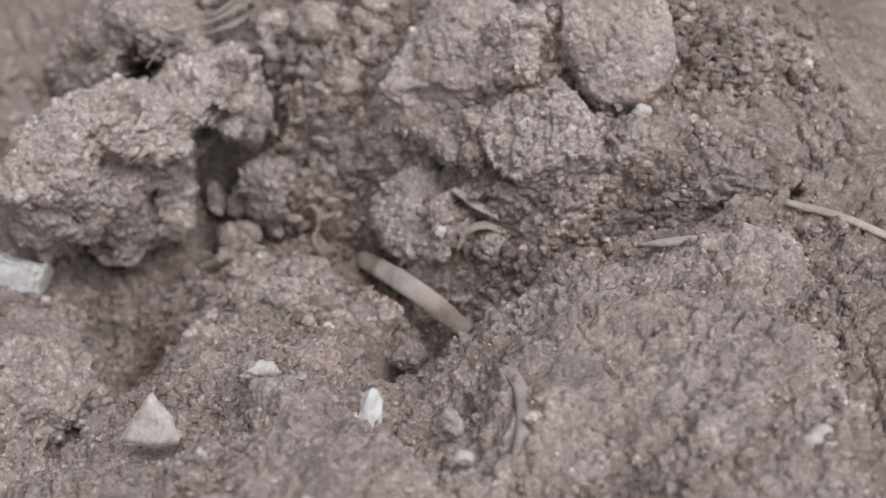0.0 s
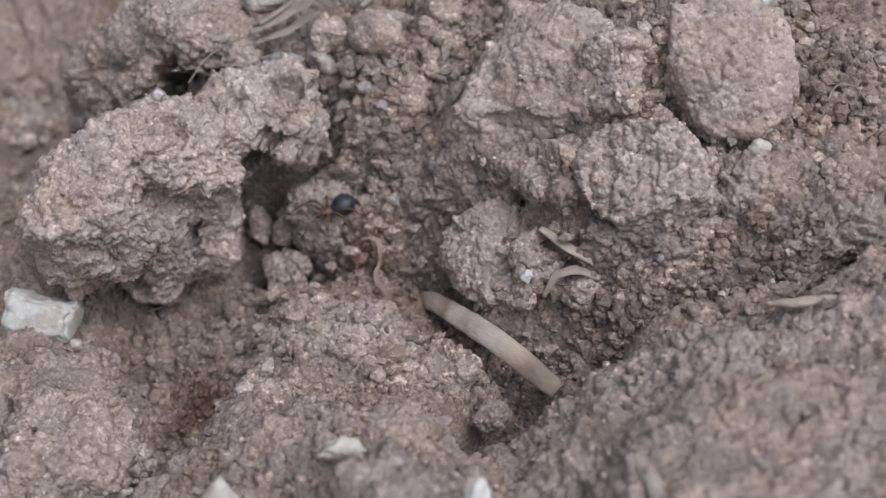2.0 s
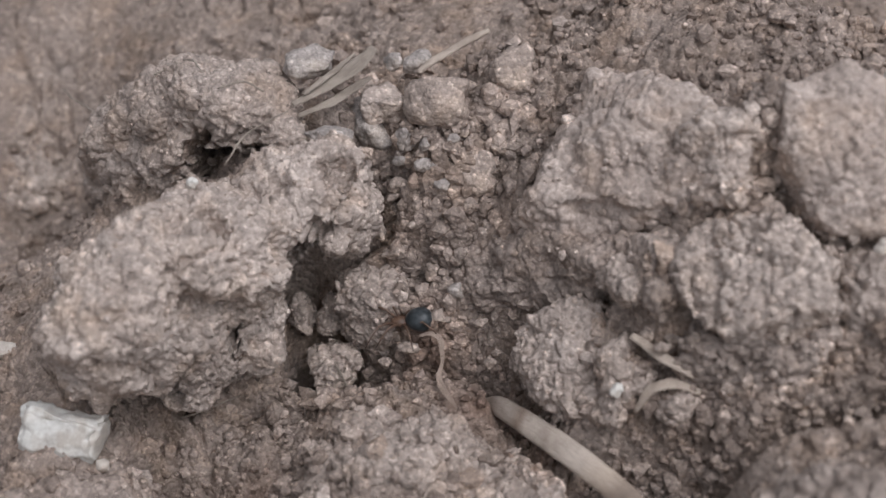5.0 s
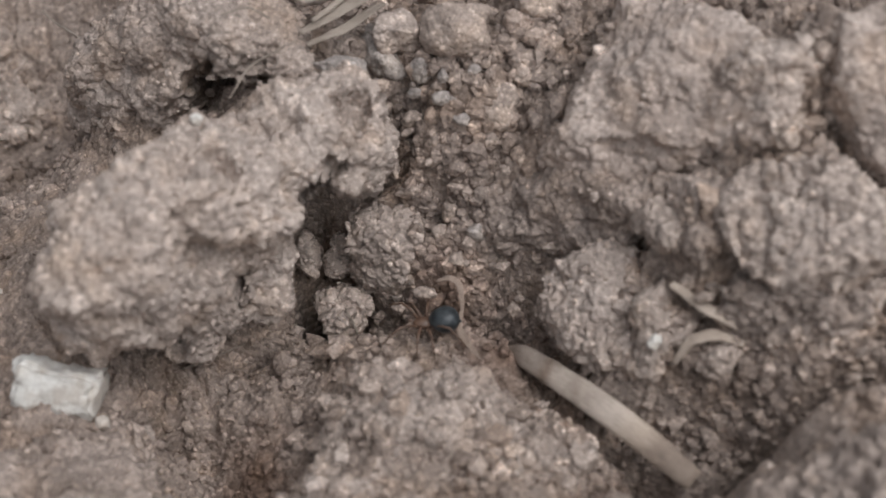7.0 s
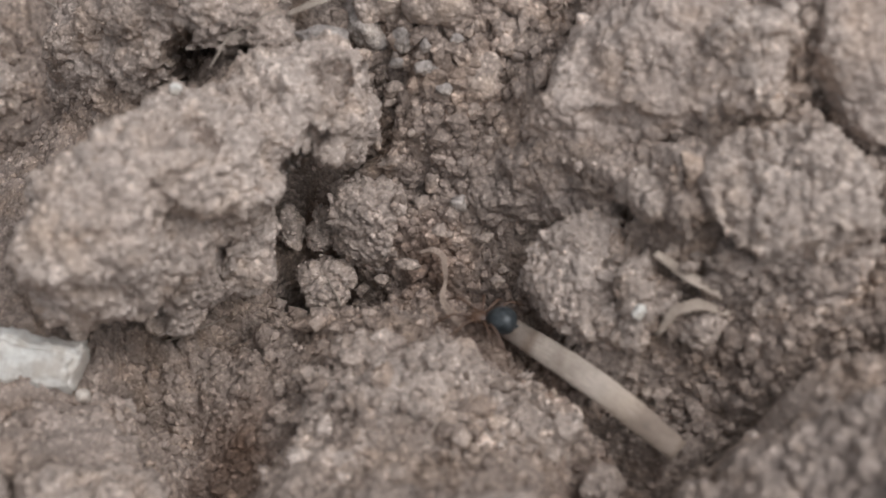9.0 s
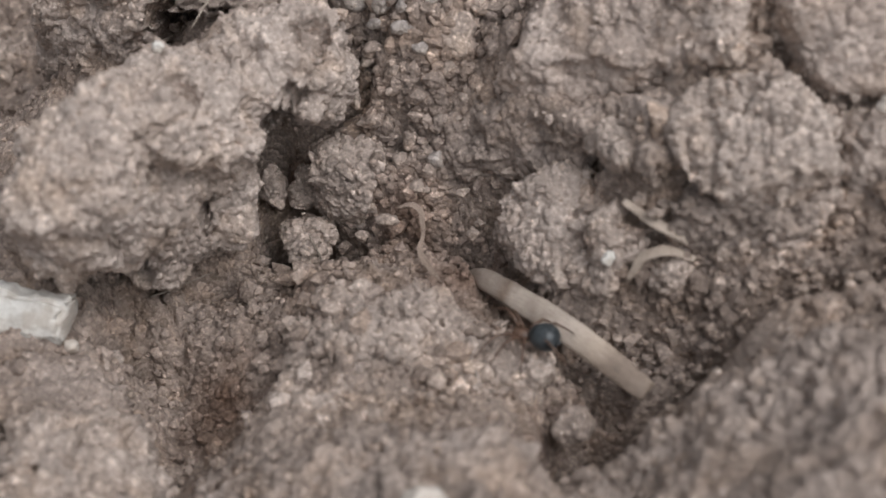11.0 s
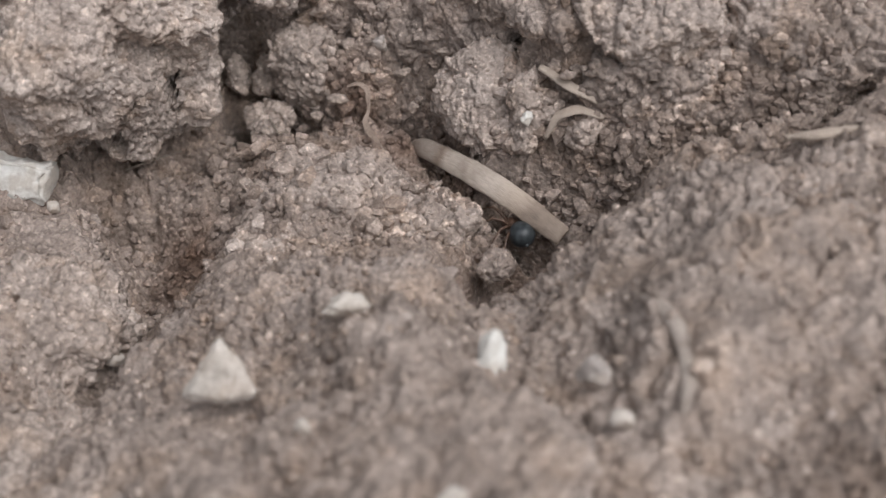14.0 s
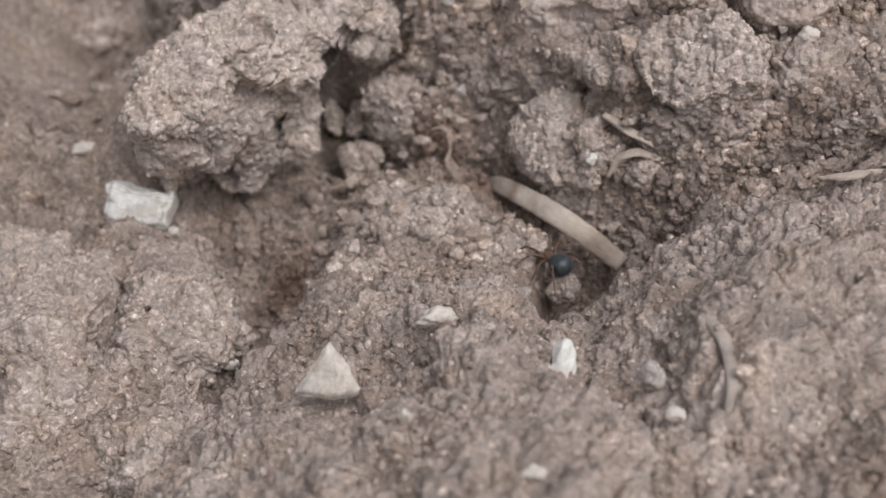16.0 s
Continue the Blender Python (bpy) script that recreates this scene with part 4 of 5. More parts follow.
# ---- stones ----
def stones():
    P, W = "loose pebbles", "white pebbles"
    rock("pebble", -8.4, 36.2, 3.0, 2.7, 1.8, 1.9, (0, 25, -35), 31, label="long grey-brown pebble among loose stones", group=P)
    rock("pebble", -7.0, 36.0, 5.2, 2.1, 1.9, 2.2, (0, 10, 20), 36, material=CRUST, label="pale blocky pebble among loose stones", group=P, fine=0.2)
    rock("pebble", -2.5, 35.2, 6.3, 2.8, 2.4, 2.6, (0, 0, 0), 37, facets=0.1, material=CRUMB, label="round rough grey-brown earth pebble", group=P, fine=0.22)
    rock("pebble", 0.9, 31.4, 1.6, 1.7, 1.6, 2.0, (-20, 0, 0), 35, facets=0.1, material=CRUMB, label="rounded gritty earth pebble", group=P, fine=0.22)
    rock("pebble", 4.1, 37.2, 8.4, 2.5, 1.3, 2.3, (-30, 40, 0), 52, material=CRUMB, label="flat pale earth pebble at the edge of a slab", group=P)
    rock("pebble", -13.2, 38.2, 8.2, 2.4, 1.8, 1.9, (0, 0, 15), 53, label="dark grey flat pebble beside dry grass", group=P)
    rock("pebble", -11.4, 32.0, 4.9, 2.3, 1.2, 0.8, (-20, 5, 0), 54, label="dark flat pebble under dry grass", group=P)
    rock("pebble", 3.3, 33.0, 3.6, 1.7, 1.0, 0.9, (-30, 0, 10), 55, material=CRUMB, label="flat brown earth crumb", group=P)
    for k, (x, y, z, a, b, turn) in enumerate([(-4.7, 33.8, 3.2, 0.7, 1.1, 30), (-3.4, 32.4, 3.8, 0.6, 0.6, 0), (-3.4, 31.3, 2.5, 1.0, 0.7, 25), (-5.6, 33.2, 1.5, 0.7, 0.5, -10), (-2.5, 31.2, 2.4, 0.55, 0.45, 40),
                                              (-1.0, 32.5, 4.3, 0.65, 0.6, 0), (-4.3, 38.2, 8.2, 1.3, 1.2, 0), (-6.3, 38.5, 8.1, 1.0, 1.0, 0), (-1.8, 30.2, 1.3, 0.9, 0.7, 15)]):
        rock("pebble", x, y, z, a, 0.85 * min(a, b), b, (0, turn, turn), 60 + k, sub=3, label="small angular grey-brown pebble", group=P)
    for k, (x, y, z, a, b, turn) in enumerate([(-3.0, 31.1, 0.9, 0.6, 0.5, 0), (-5.8, 32.2, -0.4, 1.1, 0.7, 10), (23.8, 25.4, 14.6, 0.6, 0.8, 0), (-3.3, 26.5, -7.3, 0.8, 0.7, 30),
                                              (-2.0, 24.6, -8.5, 1.0, 0.8, 20), (-4.1, 25.9, -8.7, 0.65, 0.6, 0), (-4.6, 23.2, -10.8, 1.15, 0.55, -10), (-6.6, 24.2, -13.5, 0.65, 0.5, 0), (1.5, 23.7, -8.3, 0.7, 0.55, 0),
                                              (3.0, 21.4, -9.5, 0.6, 0.5, 0), (2.4, 20.1, -9.3, 0.6, 0.55, 0), (-6.2, 29.1, -5.3, 1.3, 0.7, -25), (-2.8, 27.7, -6.0, 0.8, 1.0, 0), (2.3, 26.6, -3.2, 0.7, 0.6, 0)]):
        rock("soil_crumb", x, y, z, a, 0.9 * min(a, b), b, (0, turn, turn), 80 + k, sub=3, rough=0.3, material=CRUMB, fine=0.12, category="soil crumb", label="small angular crumb of brown earth", group="soil crumbs")
    for k, (x, y, z, a, b, turn) in enumerate([(15.3, 13.2, -0.9, 0.7, 0.55, 0), (16.8, 13.1, -2.4, 0.95, 0.65, 20), (20.7, 11.9, -3.1, 1.4, 1.2, 0), (23.2, 10.0, -2.3, 1.1, 0.9, 0), (17.6, 13.0, 0.4, 0.7, 0.55, 0),
                                              (20.1, 12.9, -0.6, 0.65, 0.55, 0), (37.5, 19.9, 9.4, 0.85, 0.65, 0), (42.4, 23.4, 9.3, 0.75, 0.65, 0), (46.1, 23.0, 7.8, 0.75, 0.65, 0), (41.3, 11.6, 5.6, 0.7, 1.1, 0),
                                              (31.6, 12.3, 5.0, 1.0, 0.75, 0), (40.7, 20.6, 9.0, 0.85, 0.65, 0)]):
        rock("soil_crumb", x, y, z, a, 0.9 * min(a, b), b, (0, turn, turn), 110 + k, sub=3, rough=0.3, material=CRUMB, fine=0.12, category="soil crumb", label="small pale crumb of dry earth", group="soil crumbs")
    for k, (x, y, z, a, b) in enumerate([(-5.2, 34.2, 3.2, 0.92, 1.3), (-3.7, 33.7, 3.9, 0.7, 0.75), (-3.6, 32.8, 2.6, 1.1, 0.75), (-5.6, 33.9, 1.4, 0.65, 0.8), (-1.1, 33.8, 4.0, 0.6, 0.7), (-2.2, 34.0, 2.5, 0.65, 0.65), (0.0, 33.7, 4.5, 0.55, 0.9), (2.7, 33.3, 3.9, 1.2, 0.9),
                                         (-2.6, 31.0, 1.0, 0.75, 0.6), (-1.8, 30.4, 0.6, 0.6, 0.8), (2.5, 35.6, 6.5, 1.0, 0.75), (1.2, 36.2, 5.6, 0.85, 0.65), (-0.3, 35.8, 5.2, 0.75, 0.65), (-6.3, 32.1, -1.6, 0.9, 0.75), (-4.1, 30.4, -1.0, 0.8, 0.65), (-4.1, 30.0, -2.5, 0.8, 1.0)]):
        rock("pebble", x, y, z, a, 0.85 * min(a, b), b, (20 * (k % 3), 17 * k, 40 * k), 200 + k, sub=3, facets=0.6, material=(GREY, CRUMB, CRUMB, CRUST)[k % 4], label="small angular grey-brown pebble", group=P)
    for k, (x, y, z, a, b) in enumerate([(14.4, 15.3, -1.3, 0.85, 0.6), (16.2, 14.7, -1.3, 0.75, 0.65), (20.9, 10.1, -4.8, 0.85, 0.6), (25.6, 9.1, -2.0, 1.1, 0.5), (29.5, 8.3, -2.3, 0.6, 0.75), (30.7, 5.8, 0.0, 0.75, 0.65), (28.4, 8.5, -2.0, 0.5, 0.6), (25.5, 8.6, -3.8, 0.6, 0.5), (22.3, 8.8, -4.1, 0.65, 0.5),
                                         (18.7, 11.3, -5.6, 0.7, 0.5), (-10.4, 29.6, -8.2, 0.75, 0.65), (-5.4, 29.2, -5.0, 0.65, 0.85), (-7.2, 30.3, -4.0, 0.85, 0.65), (-2.6, 28.7, -5.9, 0.75, 0.55), (-1.5, 26.8, -6.3, 0.65, 0.55), (0.4, 29.8, -0.3, 0.8, 0.65), (2.0, 29.2, -1.7, 0.7, 0.6)]):
        rock("soil_crumb", x, y, z, a, 0.9 * min(a, b), b, (15 * (k % 4), 23 * k, 50 * k), 230 + k, sub=3, rough=0.3, facets=0.6, material=CRUMB, fine=0.12, category="soil crumb", label="small angular crumb of brown earth", group="soil crumbs")
    rock("stone_chip", -0.3, 26.4, -6.9, 0.95, 0.9, 1.9, (45, -25, 0), 38, facets=0.1, rough=0.08, label="smooth long grey stone chip", group=P)
    rock("white_pebble", 31.0, 15.6, 7.3, 1.1, 0.9, 0.85, (0, 0, 0), 39, material=PALE, label="small pale rounded pebble", group=W)
    rock("white_pebble", 31.4, 24.0, 16.2, 0.85, 0.7, 1.2, (0, 15, 0), 40, material=WHITE, label="small white angular pebble on an earth lump", group=W)
    rock("white_pebble", 12.0, 12.0, -4.2, 0.62, 0.6, 0.65, (0, 0, 0), 41, material=WHITE, label="tiny white grain on an earth clod", group=W)
    rock("white_pebble", 23.8, 10.6, -1.9, 0.45, 0.45, 0.6, (0, 0, 0), 56, material=WHITE, label="tiny white grain among earth crumbs", group=W)
    rock("white_pebble", 35.8, 27.0, 12.3, 0.65, 0.5, 0.5, (0, 0, 0), 57, material=PALE, label="tiny pale pebble on loose soil", group=W)
    rock("white_pebble", -21.2, 23.6, 5.9, 0.5, 0.5, 0.55, (0, 0, 0), 58, material=WHITE, label="tiny white grain on the rim of a clod", group=W)
    block("white_stone", (-31.5, 12.3, -10.6), 6.2, 3.0, 3.3, (-32, 7, -6), "blocky white quartz stone under a clod", W)
    rock("white_pebble", -28.1, 10.3, -12.2, 0.6, 0.6, 0.6, (0, 0, 0), 43, material=PALE, label="tiny pale grain on the soil", group=W)
    rock("white_pebble", -39.6, 22.9, -11.9, 1.5, 1.0, 0.7, (0, 0, 0), 59, material=PALE, label="small pale flat pebble", group=W)
    wedge("white_stone", (-9.7, -16.7, -4.6), 5.6, 1.6, 3.9, "pointed white triangular stone on a mound", W)
    rock("white_stone", 8.4, -17.7, -0.9, 1.15, 0.9, 2.1, (-35, 15, 0), 45, material=WHITE, facets=0.45, label="upright white quartz splinter", group=W)
    rock("white_pebble", 16.5, -24.2, 1.1, 0.9, 0.8, 0.65, (0, 0, 0), 46, material=PALE, label="small pale rounded pebble", group=W)
    rock("pebble", 15.0, -19.5, 0.0, 1.1, 1.0, 1.4, (0, 0, 0), 47, material=GREY, label="small grey pebble half sunk in soil", group=P)
    rock("white_pebble", -1.4, -11.5, -2.0, 1.7, 0.9, 0.85, (0, -6, 0), 48, rough=0.35, material=PALE, label="pale gritty pebble on a mound", group=W, fine=0.15)
    rock("white_pebble", -20.4, -5.8, -13.6, 1.1, 0.6, 0.6, (0, 15, 0), 49, material=PALE, label="small pale flat pebble", group=W)
    rock("white_pebble", -3.0, -25.8, 2.3, 0.5, 0.45, 0.7, (0, 0, 0), 50, material=PALE, label="tiny pale grain on a mound", group=W)
    rock("white_pebble", 6.1, -32.6, 4.5, 0.85, 0.7, 0.6, (0, 0, 0), 51, material=PALE, label="tiny pale grain on a mound", group=W)
    rock("white_stone", 42.4, -22.9, 1.9, 2.6, 1.6, 2.0, (0, 0, 0), 130, material=PALE, label="broad pale stone sunk in the bank", group=W)


def block(name, at, width, deep, high, turn, label, group):
    """A broken squarish stone with worn edges."""
    bm = bmesh.new()
    bmesh.ops.create_cube(bm, size=1.0, matrix=Matrix.Diagonal((width, deep, high, 1)))
    bmesh.ops.bevel(bm, geom=bm.edges[:], offset=0.35, segments=2, affect="EDGES")
    bmesh.ops.triangulate(bm, faces=bm.faces[:])
    for _ in range(3):
        bmesh.ops.subdivide_edges(bm, edges=[q for q in bm.edges if q.calc_length() > 0.45], cuts=1)
        bmesh.ops.triangulate(bm, faces=bm.faces[:])
    p = np.array([v.co[:] for v in bm.verts])
    bm.verts.index_update()
    p = p + 0.45 * np.c_[[fbm(p * 0.55 + 7 * k, 3, 150 + k) for k in range(3)]].T
    p = p + 0.24 * np.c_[[fbm(p * 1.3 + 7 * k, 3, 160 + k) for k in range(3)]].T
    p = p @ np.array(Euler([radians(a) for a in turn]).to_matrix()).T
    faces = [[v.index for v in f.verts] for f in bm.faces]
    bm.free()
    ob = mesh_object(name, p, faces, WHITE)
    ob.location = (at[0] * MM, at[1] * MM, at[2] * MM)
    return tagged(ob, label, "stone", group)


def wedge(name, at, width, deep, high, label, group):
    """A three-sided stone that tapers to a point."""
    bm = bmesh.new()
    ring = [bm.verts.new((width / 2 * a, deep * b, -0.6)) for a, b in ((-1.05, -0.35), (0.15, -0.75), (1.0, -0.2), (0.75, 0.5), (-0.7, 0.6))]
    mid = [bm.verts.new((v.co.x * 0.62 + 0.05, v.co.y * 0.66, high * 0.42)) for v in ring]
    tip = bm.verts.new((0.1, 0.1, high))
    bm.faces.new(ring[::-1])
    for i in range(5):
        j = (i + 1) % 5
        bm.faces.new((ring[i], ring[j], mid[j], mid[i]))
        bm.faces.new((mid[i], mid[j], tip))
    bmesh.ops.bevel(bm, geom=bm.edges[:] + bm.verts[:], offset=0.22, segments=2, affect="EDGES")
    bmesh.ops.triangulate(bm, faces=bm.faces[:])
    bmesh.ops.subdivide_edges(bm, edges=bm.edges[:], cuts=3, use_grid_fill=True)
    p = np.array([v.co[:] for v in bm.verts])
    bm.verts.index_update()
    p = p + 0.2 * np.c_[[fbm(p * 0.9 + 7 * k, 2, 140 + k) for k in range(3)]].T
    faces = [[v.index for v in f.verts] for f in bm.faces]
    bm.free()
    ob = mesh_object(name, p, faces, PALE)
    ob.location = (at[0] * MM, at[1] * MM, at[2] * MM)
    ob.rotation_euler = (radians(-22), 0, 0)
    return tagged(ob, label, "stone", group)


stones()


# ---- dry plant bits ----
def strip(name, path, widths, thick, material, label, category, curl=0.25, ring=10, face=(0, -0.3, 1.0)):
    """A stem or blade along a path (mm): an oval section of the given widths and thickness, hollowed by curl."""
    path = np.array(path, float)
    t = np.linspace(0, len(path) - 1, 8 * (len(path) - 1) + 1)
    pts = np.c_[[np.interp(t, range(len(path)), path[:, k]) for k in range(3)]].T
    for _ in range(6):
        pts[1:-1] = (pts[:-2] + 2 * pts[1:-1] + pts[2:]) / 4
    w = np.interp(t, np.linspace(0, len(path) - 1, len(widths)), widths)
    verts, faces = [], []
    tang = np.gradient(pts, axis=0)
    for i, (p, d) in enumerate(zip(pts, tang)):
        d = d / np.linalg.norm(d)
        side = np.cross(d, face)
        side /= np.linalg.norm(side)
        up = np.cross(side, d)
        for k in range(ring):
            a = 2 * math.pi * k / ring
            u = math.cos(a) * w[i] / 2
            h = math.sin(a) * thick / 2 + curl * (u / (w[i] / 2 + 1e-6)) ** 2 * w[i] / 2
            verts.append(p + side * u + up * h)
    for i in range(len(pts) - 1):
        for k in range(ring):
            a, b = i * ring + k, i * ring + (k + 1) % ring
            faces.append([a, b, b + ring, a + ring])
    faces.append(list(range(ring))[::-1])
    faces.append([len(verts) - ring + k for k in range(ring)])
    v = np.array(verts) + 0.05 * np.c_[[value_noise(np.array(verts) * 1.5 + 5 * k, 70 + k) for k in range(3)]].T
    ob = mesh_object(name, v, faces, material, origin=v.mean(0))
    uv = ob.data.uv_layers.new(name="along")
    run = np.r_[0, np.cumsum(np.linalg.norm(np.diff(pts, axis=0), axis=1))]
    for loop in ob.data.loops:
        i, k = divmod(loop.vertex_index, ring)
        uv.data[loop.index].uv = (abs(2 * k / ring - 1), run[i])
    return tagged(ob, label, category)


def plant_bits():
    strip("straw_stem", [(2.0, 19.0, -13.2), (3.2, 17.2, -11.4), (6.3, 13.3, -10.2), (9.2, 10.1, -9.7), (11.8, 7.7, -10.1), (14.9, 5.0, -11.0)], (1.2, 1.7, 1.95, 2.1, 2.1, 2.05, 1.7), 0.45, STRAW,
          "split piece of dry pale straw lying in a hollow", "straw", curl=-0.1, face=(-0.15, -0.7, 0.72), ring=16)
    strip("husk", [(13.6, 11.8, -6.2), (14.5, 12.0, -4.0), (16.1, 12.1, -3.4), (18.3, 11.8, -4.0)], (0.4, 0.8, 0.95, 0.5), 0.3, HUSK,
          "curled dry plant husk arched over a small clod", "dry husk")
    strip("twig", [(13.1, 14.9, -1.2), (15.1, 13.5, -1.9), (17.8, 12.2, -2.7)], (0.6, 1.0, 0.8), 0.5, HUSK, "short flat piece of dry stem", "twig")
    strip("leaf_scrap", [(-3.6, 23.2, -9.4), (-2.6, 23.0, -8.9), (-1.7, 22.6, -9.2), (-1.5, 20.6, -10.0), (-1.9, 18.9, -10.2), (-1.2, 17.4, -10.3), (-0.1, 15.6, -10.4)], (0.25, 0.5, 0.5, 0.28, 0.5, 0.65, 0.1), 0.12, LEAF,
          "small curled brown scrap of dry leaf", "leaf scrap", curl=0.5)
    strip("husk", [(18.3, -14.0, 1.4), (19.4, -15.2, 2.2), (20.6, -18.2, 2.5), (20.8, -21.6, 2.3), (20.2, -24.2, 1.4), (19.4, -25.4, 0.4)], (0.3, 1.0, 1.3, 1.2, 0.8, 0.3), 0.35, SCALE,
          "curved dusty seed husk half sunk in the bank", "dry husk", curl=-0.25)
    strip("root_fibre", [(30.4, 1.6, 2.1), (32.2, 1.0, 2.75), (34.2, 1.2, 3.0), (36.6, 1.9, 2.7)], (0.3, 0.8, 0.9, 0.4), 0.6, HUSK, "pale dry root lying along the crest of a bank", "root", curl=0.0)
    strip("twig", [(43.2, 6.2, 3.6), (48, 5.5, 2.7), (52.6, 4.2, 1.2)], (0.7, 0.8, 0.8), 0.7, HUSK, "thin dry stem lying along the bank", "twig")
    strip("twig", [(-4.0, 36.6, 8.2), (-3.2, 36.9, 8.9), (0.4, 37.9, 10.8), (1.8, 38.5, 11.2)], (0.5, 0.7, 0.7, 0.4), 0.5, HUSK, "thin dry grey twig among pebbles", "twig")
    strip("grass_blade", [(-14.4, 33.8, 6.6), (-12.2, 35.6, 7.0), (-9.2, 37.0, 8.4), (-7.8, 38.2, 9.6)], (0.5, 1.1, 1.6, 0.8), 0.25, ROOT, "shredded dry blade of grass between clods", "dry grass")
    strip("grass_blade", [(-14.0, 33.4, 5.8), (-11.2, 35.2, 6.0), (-9.0, 36.2, 7.2), (-8.0, 36.6, 7.6)], (0.4, 0.9, 0.8, 0.3), 0.2, ROOT, "shredded dry blade of grass between clods", "dry grass")
    strip("grass_blade", [(-13.6, 34.6, 7.2), (-11.4, 36.4, 8.0), (-9.6, 38.4, 8.8)], (0.4, 0.6, 0.3), 0.2, ROOT, "thin dry blade of grass between clods", "dry grass")
    for path in ([(-41.8, 57.0, -7.4), (-38.3, 49.0, -3.2), (-34.7, 43.8, -1.0), (-33.5, 41.3, -1.4)], [(-19.4, 28.0, 4.6), (-18.1, 30.2, 6.0), (-16.0, 30.2, 7.4), (-14.5, 31.4, 7.6)],
                 [(-23.6, 18.2, -14.8), (-21.7, 18.3, -14.0), (-19.1, 21.8, -15.6)], [(19.1, 9.1, -8.9), (20.6, 9.5, -6.4), (21.8, 8.5, -3.6)], [(-26.5, 36.5, 7.6), (-24.5, 37.5, 8.4), (-22.8, 36.0, 9.6), (-21.5, 33.4, 9.8)],
                 [(-20.2, 32.2, 9.2), (-18.2, 33.2, 9.4), (-16.6, 33.0, 8.4)], [(-11.0, 23.4, -12.8), (-10.2, 22.9, -14.4), (-9.8, 22.4, -15.8)], [(36.2, 18.2, 8.6), (37.2, 20.4, 10.6), (39.2, 20.6, 10.4), (40.2, 19.4, 9.2)]):
        strip("root_fibre", path, (0.14, 0.22, 0.2, 0.1), 0.16, ROOT, "fine pale dead root fibre on the soil", "root", curl=0.0, ring=6)


plant_bits()


# ---- crumbs ----
def crumb_stuff():
    rng = np.random.RandomState(5)

    def around(cx, cy, sx, sy, n, lo, hi):
        return rng.normal(cx, sx, n), rng.normal(cy, sy, n), lo + (hi - lo) * rng.uniform(size=n) ** 2

    bm = bmesh.new()
    bmesh.ops.create_icosphere(bm, subdivisions=1, radius=1.0)
    unit = np.array([q.co[:] for q in bm.verts])
    tri = np.array([[q.index for q in f.verts] for f in bm.faces])
    bm.free()
    n = 22000
    x, y = rng.uniform(-46, 48, n), rng.uniform(-40, 62, n)
    keep = rng.uniform(size=n) < np.clip(0.4 + 0.9 * fbm(np.c_[x, y, 0 * x] / 11.0, 2, 90), 0.08, 1)
    x, y = x[keep], y[keep]
    n = len(x)
    r = 0.1 + 0.17 * rng.gamma(1.1, 1.0, n)
    r = np.minimum(r, 1.1)
    loose = [around(-3, 28, 2.2, 3.5, 220, 0.25, 0.75), around(31, 8.8, 6, 0.9, 160, 0.3, 0.8), around(12, 21, 4, 1.5, 120, 0.2, 0.6), around(-5, 22.5, 2.5, 1.5, 60, 0.2, 0.55), around(-12, 24, 2.5, 1.5, 60, 0.15, 0.5), around(20, 10.5, 5, 1.4, 230, 0.2, 0.65), around(18.5, 10.3, 3.5, 1.6, 200, 0.4, 0.95), around(-3, 29, 2.8, 3, 240, 0.35, 0.95), around(-9, 25, 3, 2.5, 160, 0.25, 0.8), around(2, 33, 3, 4, 260, 0.35, 1.0), around(-4, 33, 3, 3, 260, 0.4, 1.1), around(-10.5, 26.5, 2.2, 2.2, 120, 0.3, 0.9), around(2, 23, 2, 2, 50, 0.3, 0.7), around(28, 9.5, 5, 1.0, 90, 0.25, 0.7), around(22.8, 22.5, 1.3, 2.5, 130, 0.3, 0.85), around(39, 21, 5, 5, 500, 0.3, 1.0),
             around(1, 37, 9, 4, 260, 0.25, 0.7), around(30, 30, 9, 4, 160, 0.25, 0.8), around(14, 8.5, 3, 1.4, 110, 0.15, 0.5), around(-22, 15, 3, 3, 90, 0.12, 0.35)]
    x, y, r = (np.concatenate([v] + [q[k] for q in loose]) for k, v in enumerate((x, y, r)))
    r = np.minimum(r, np.where(y < 3, 0.45, 1.1))
    z = ground_height(x, y) + 0.5 * r
    skin = np.concatenate(SKINS)
    low = skin[:, 2] - ground_height(skin[:, 0], skin[:, 1])
    foot = skin[(low < 1.8) & (low > -0.8) & (skin[:, 1] < 60)]
    foot = foot[rng.randint(0, len(foot), 4200)]
    rest = skin[(low > 1) & (skin[:, 5] > 0.15)]
    rest = rest[rng.randint(0, len(rest), 2200)]
    fr, rr = 0.16 + 0.24 * rng.gamma(1.4, 1.0, len(foot)), 0.1 + 0.08 * rng.gamma(1.2, 1.0, len(rest))
    fr = np.minimum(fr, np.where(foot[:, 1] < 3, 0.4, 1.0))
    half = len(foot) // 2
    scatter(rng, unit, tri, np.r_[x, foot[:half, 0]], np.r_[y, foot[:half, 1]], np.r_[z, foot[:half, 2]], np.r_[r, fr[:half]], GRIT, "loose dry soil crumbs and grit scattered over the ground")
    scatter(rng, unit, tri, np.r_[foot[half:, 0], rest[:, 0]], np.r_[foot[half:, 1], rest[:, 1]], np.r_[foot[half:, 2], rest[:, 2]], np.r_[fr[half:], rr], PALEGRIT, "pale dry crumbs lying on and against earth clods")


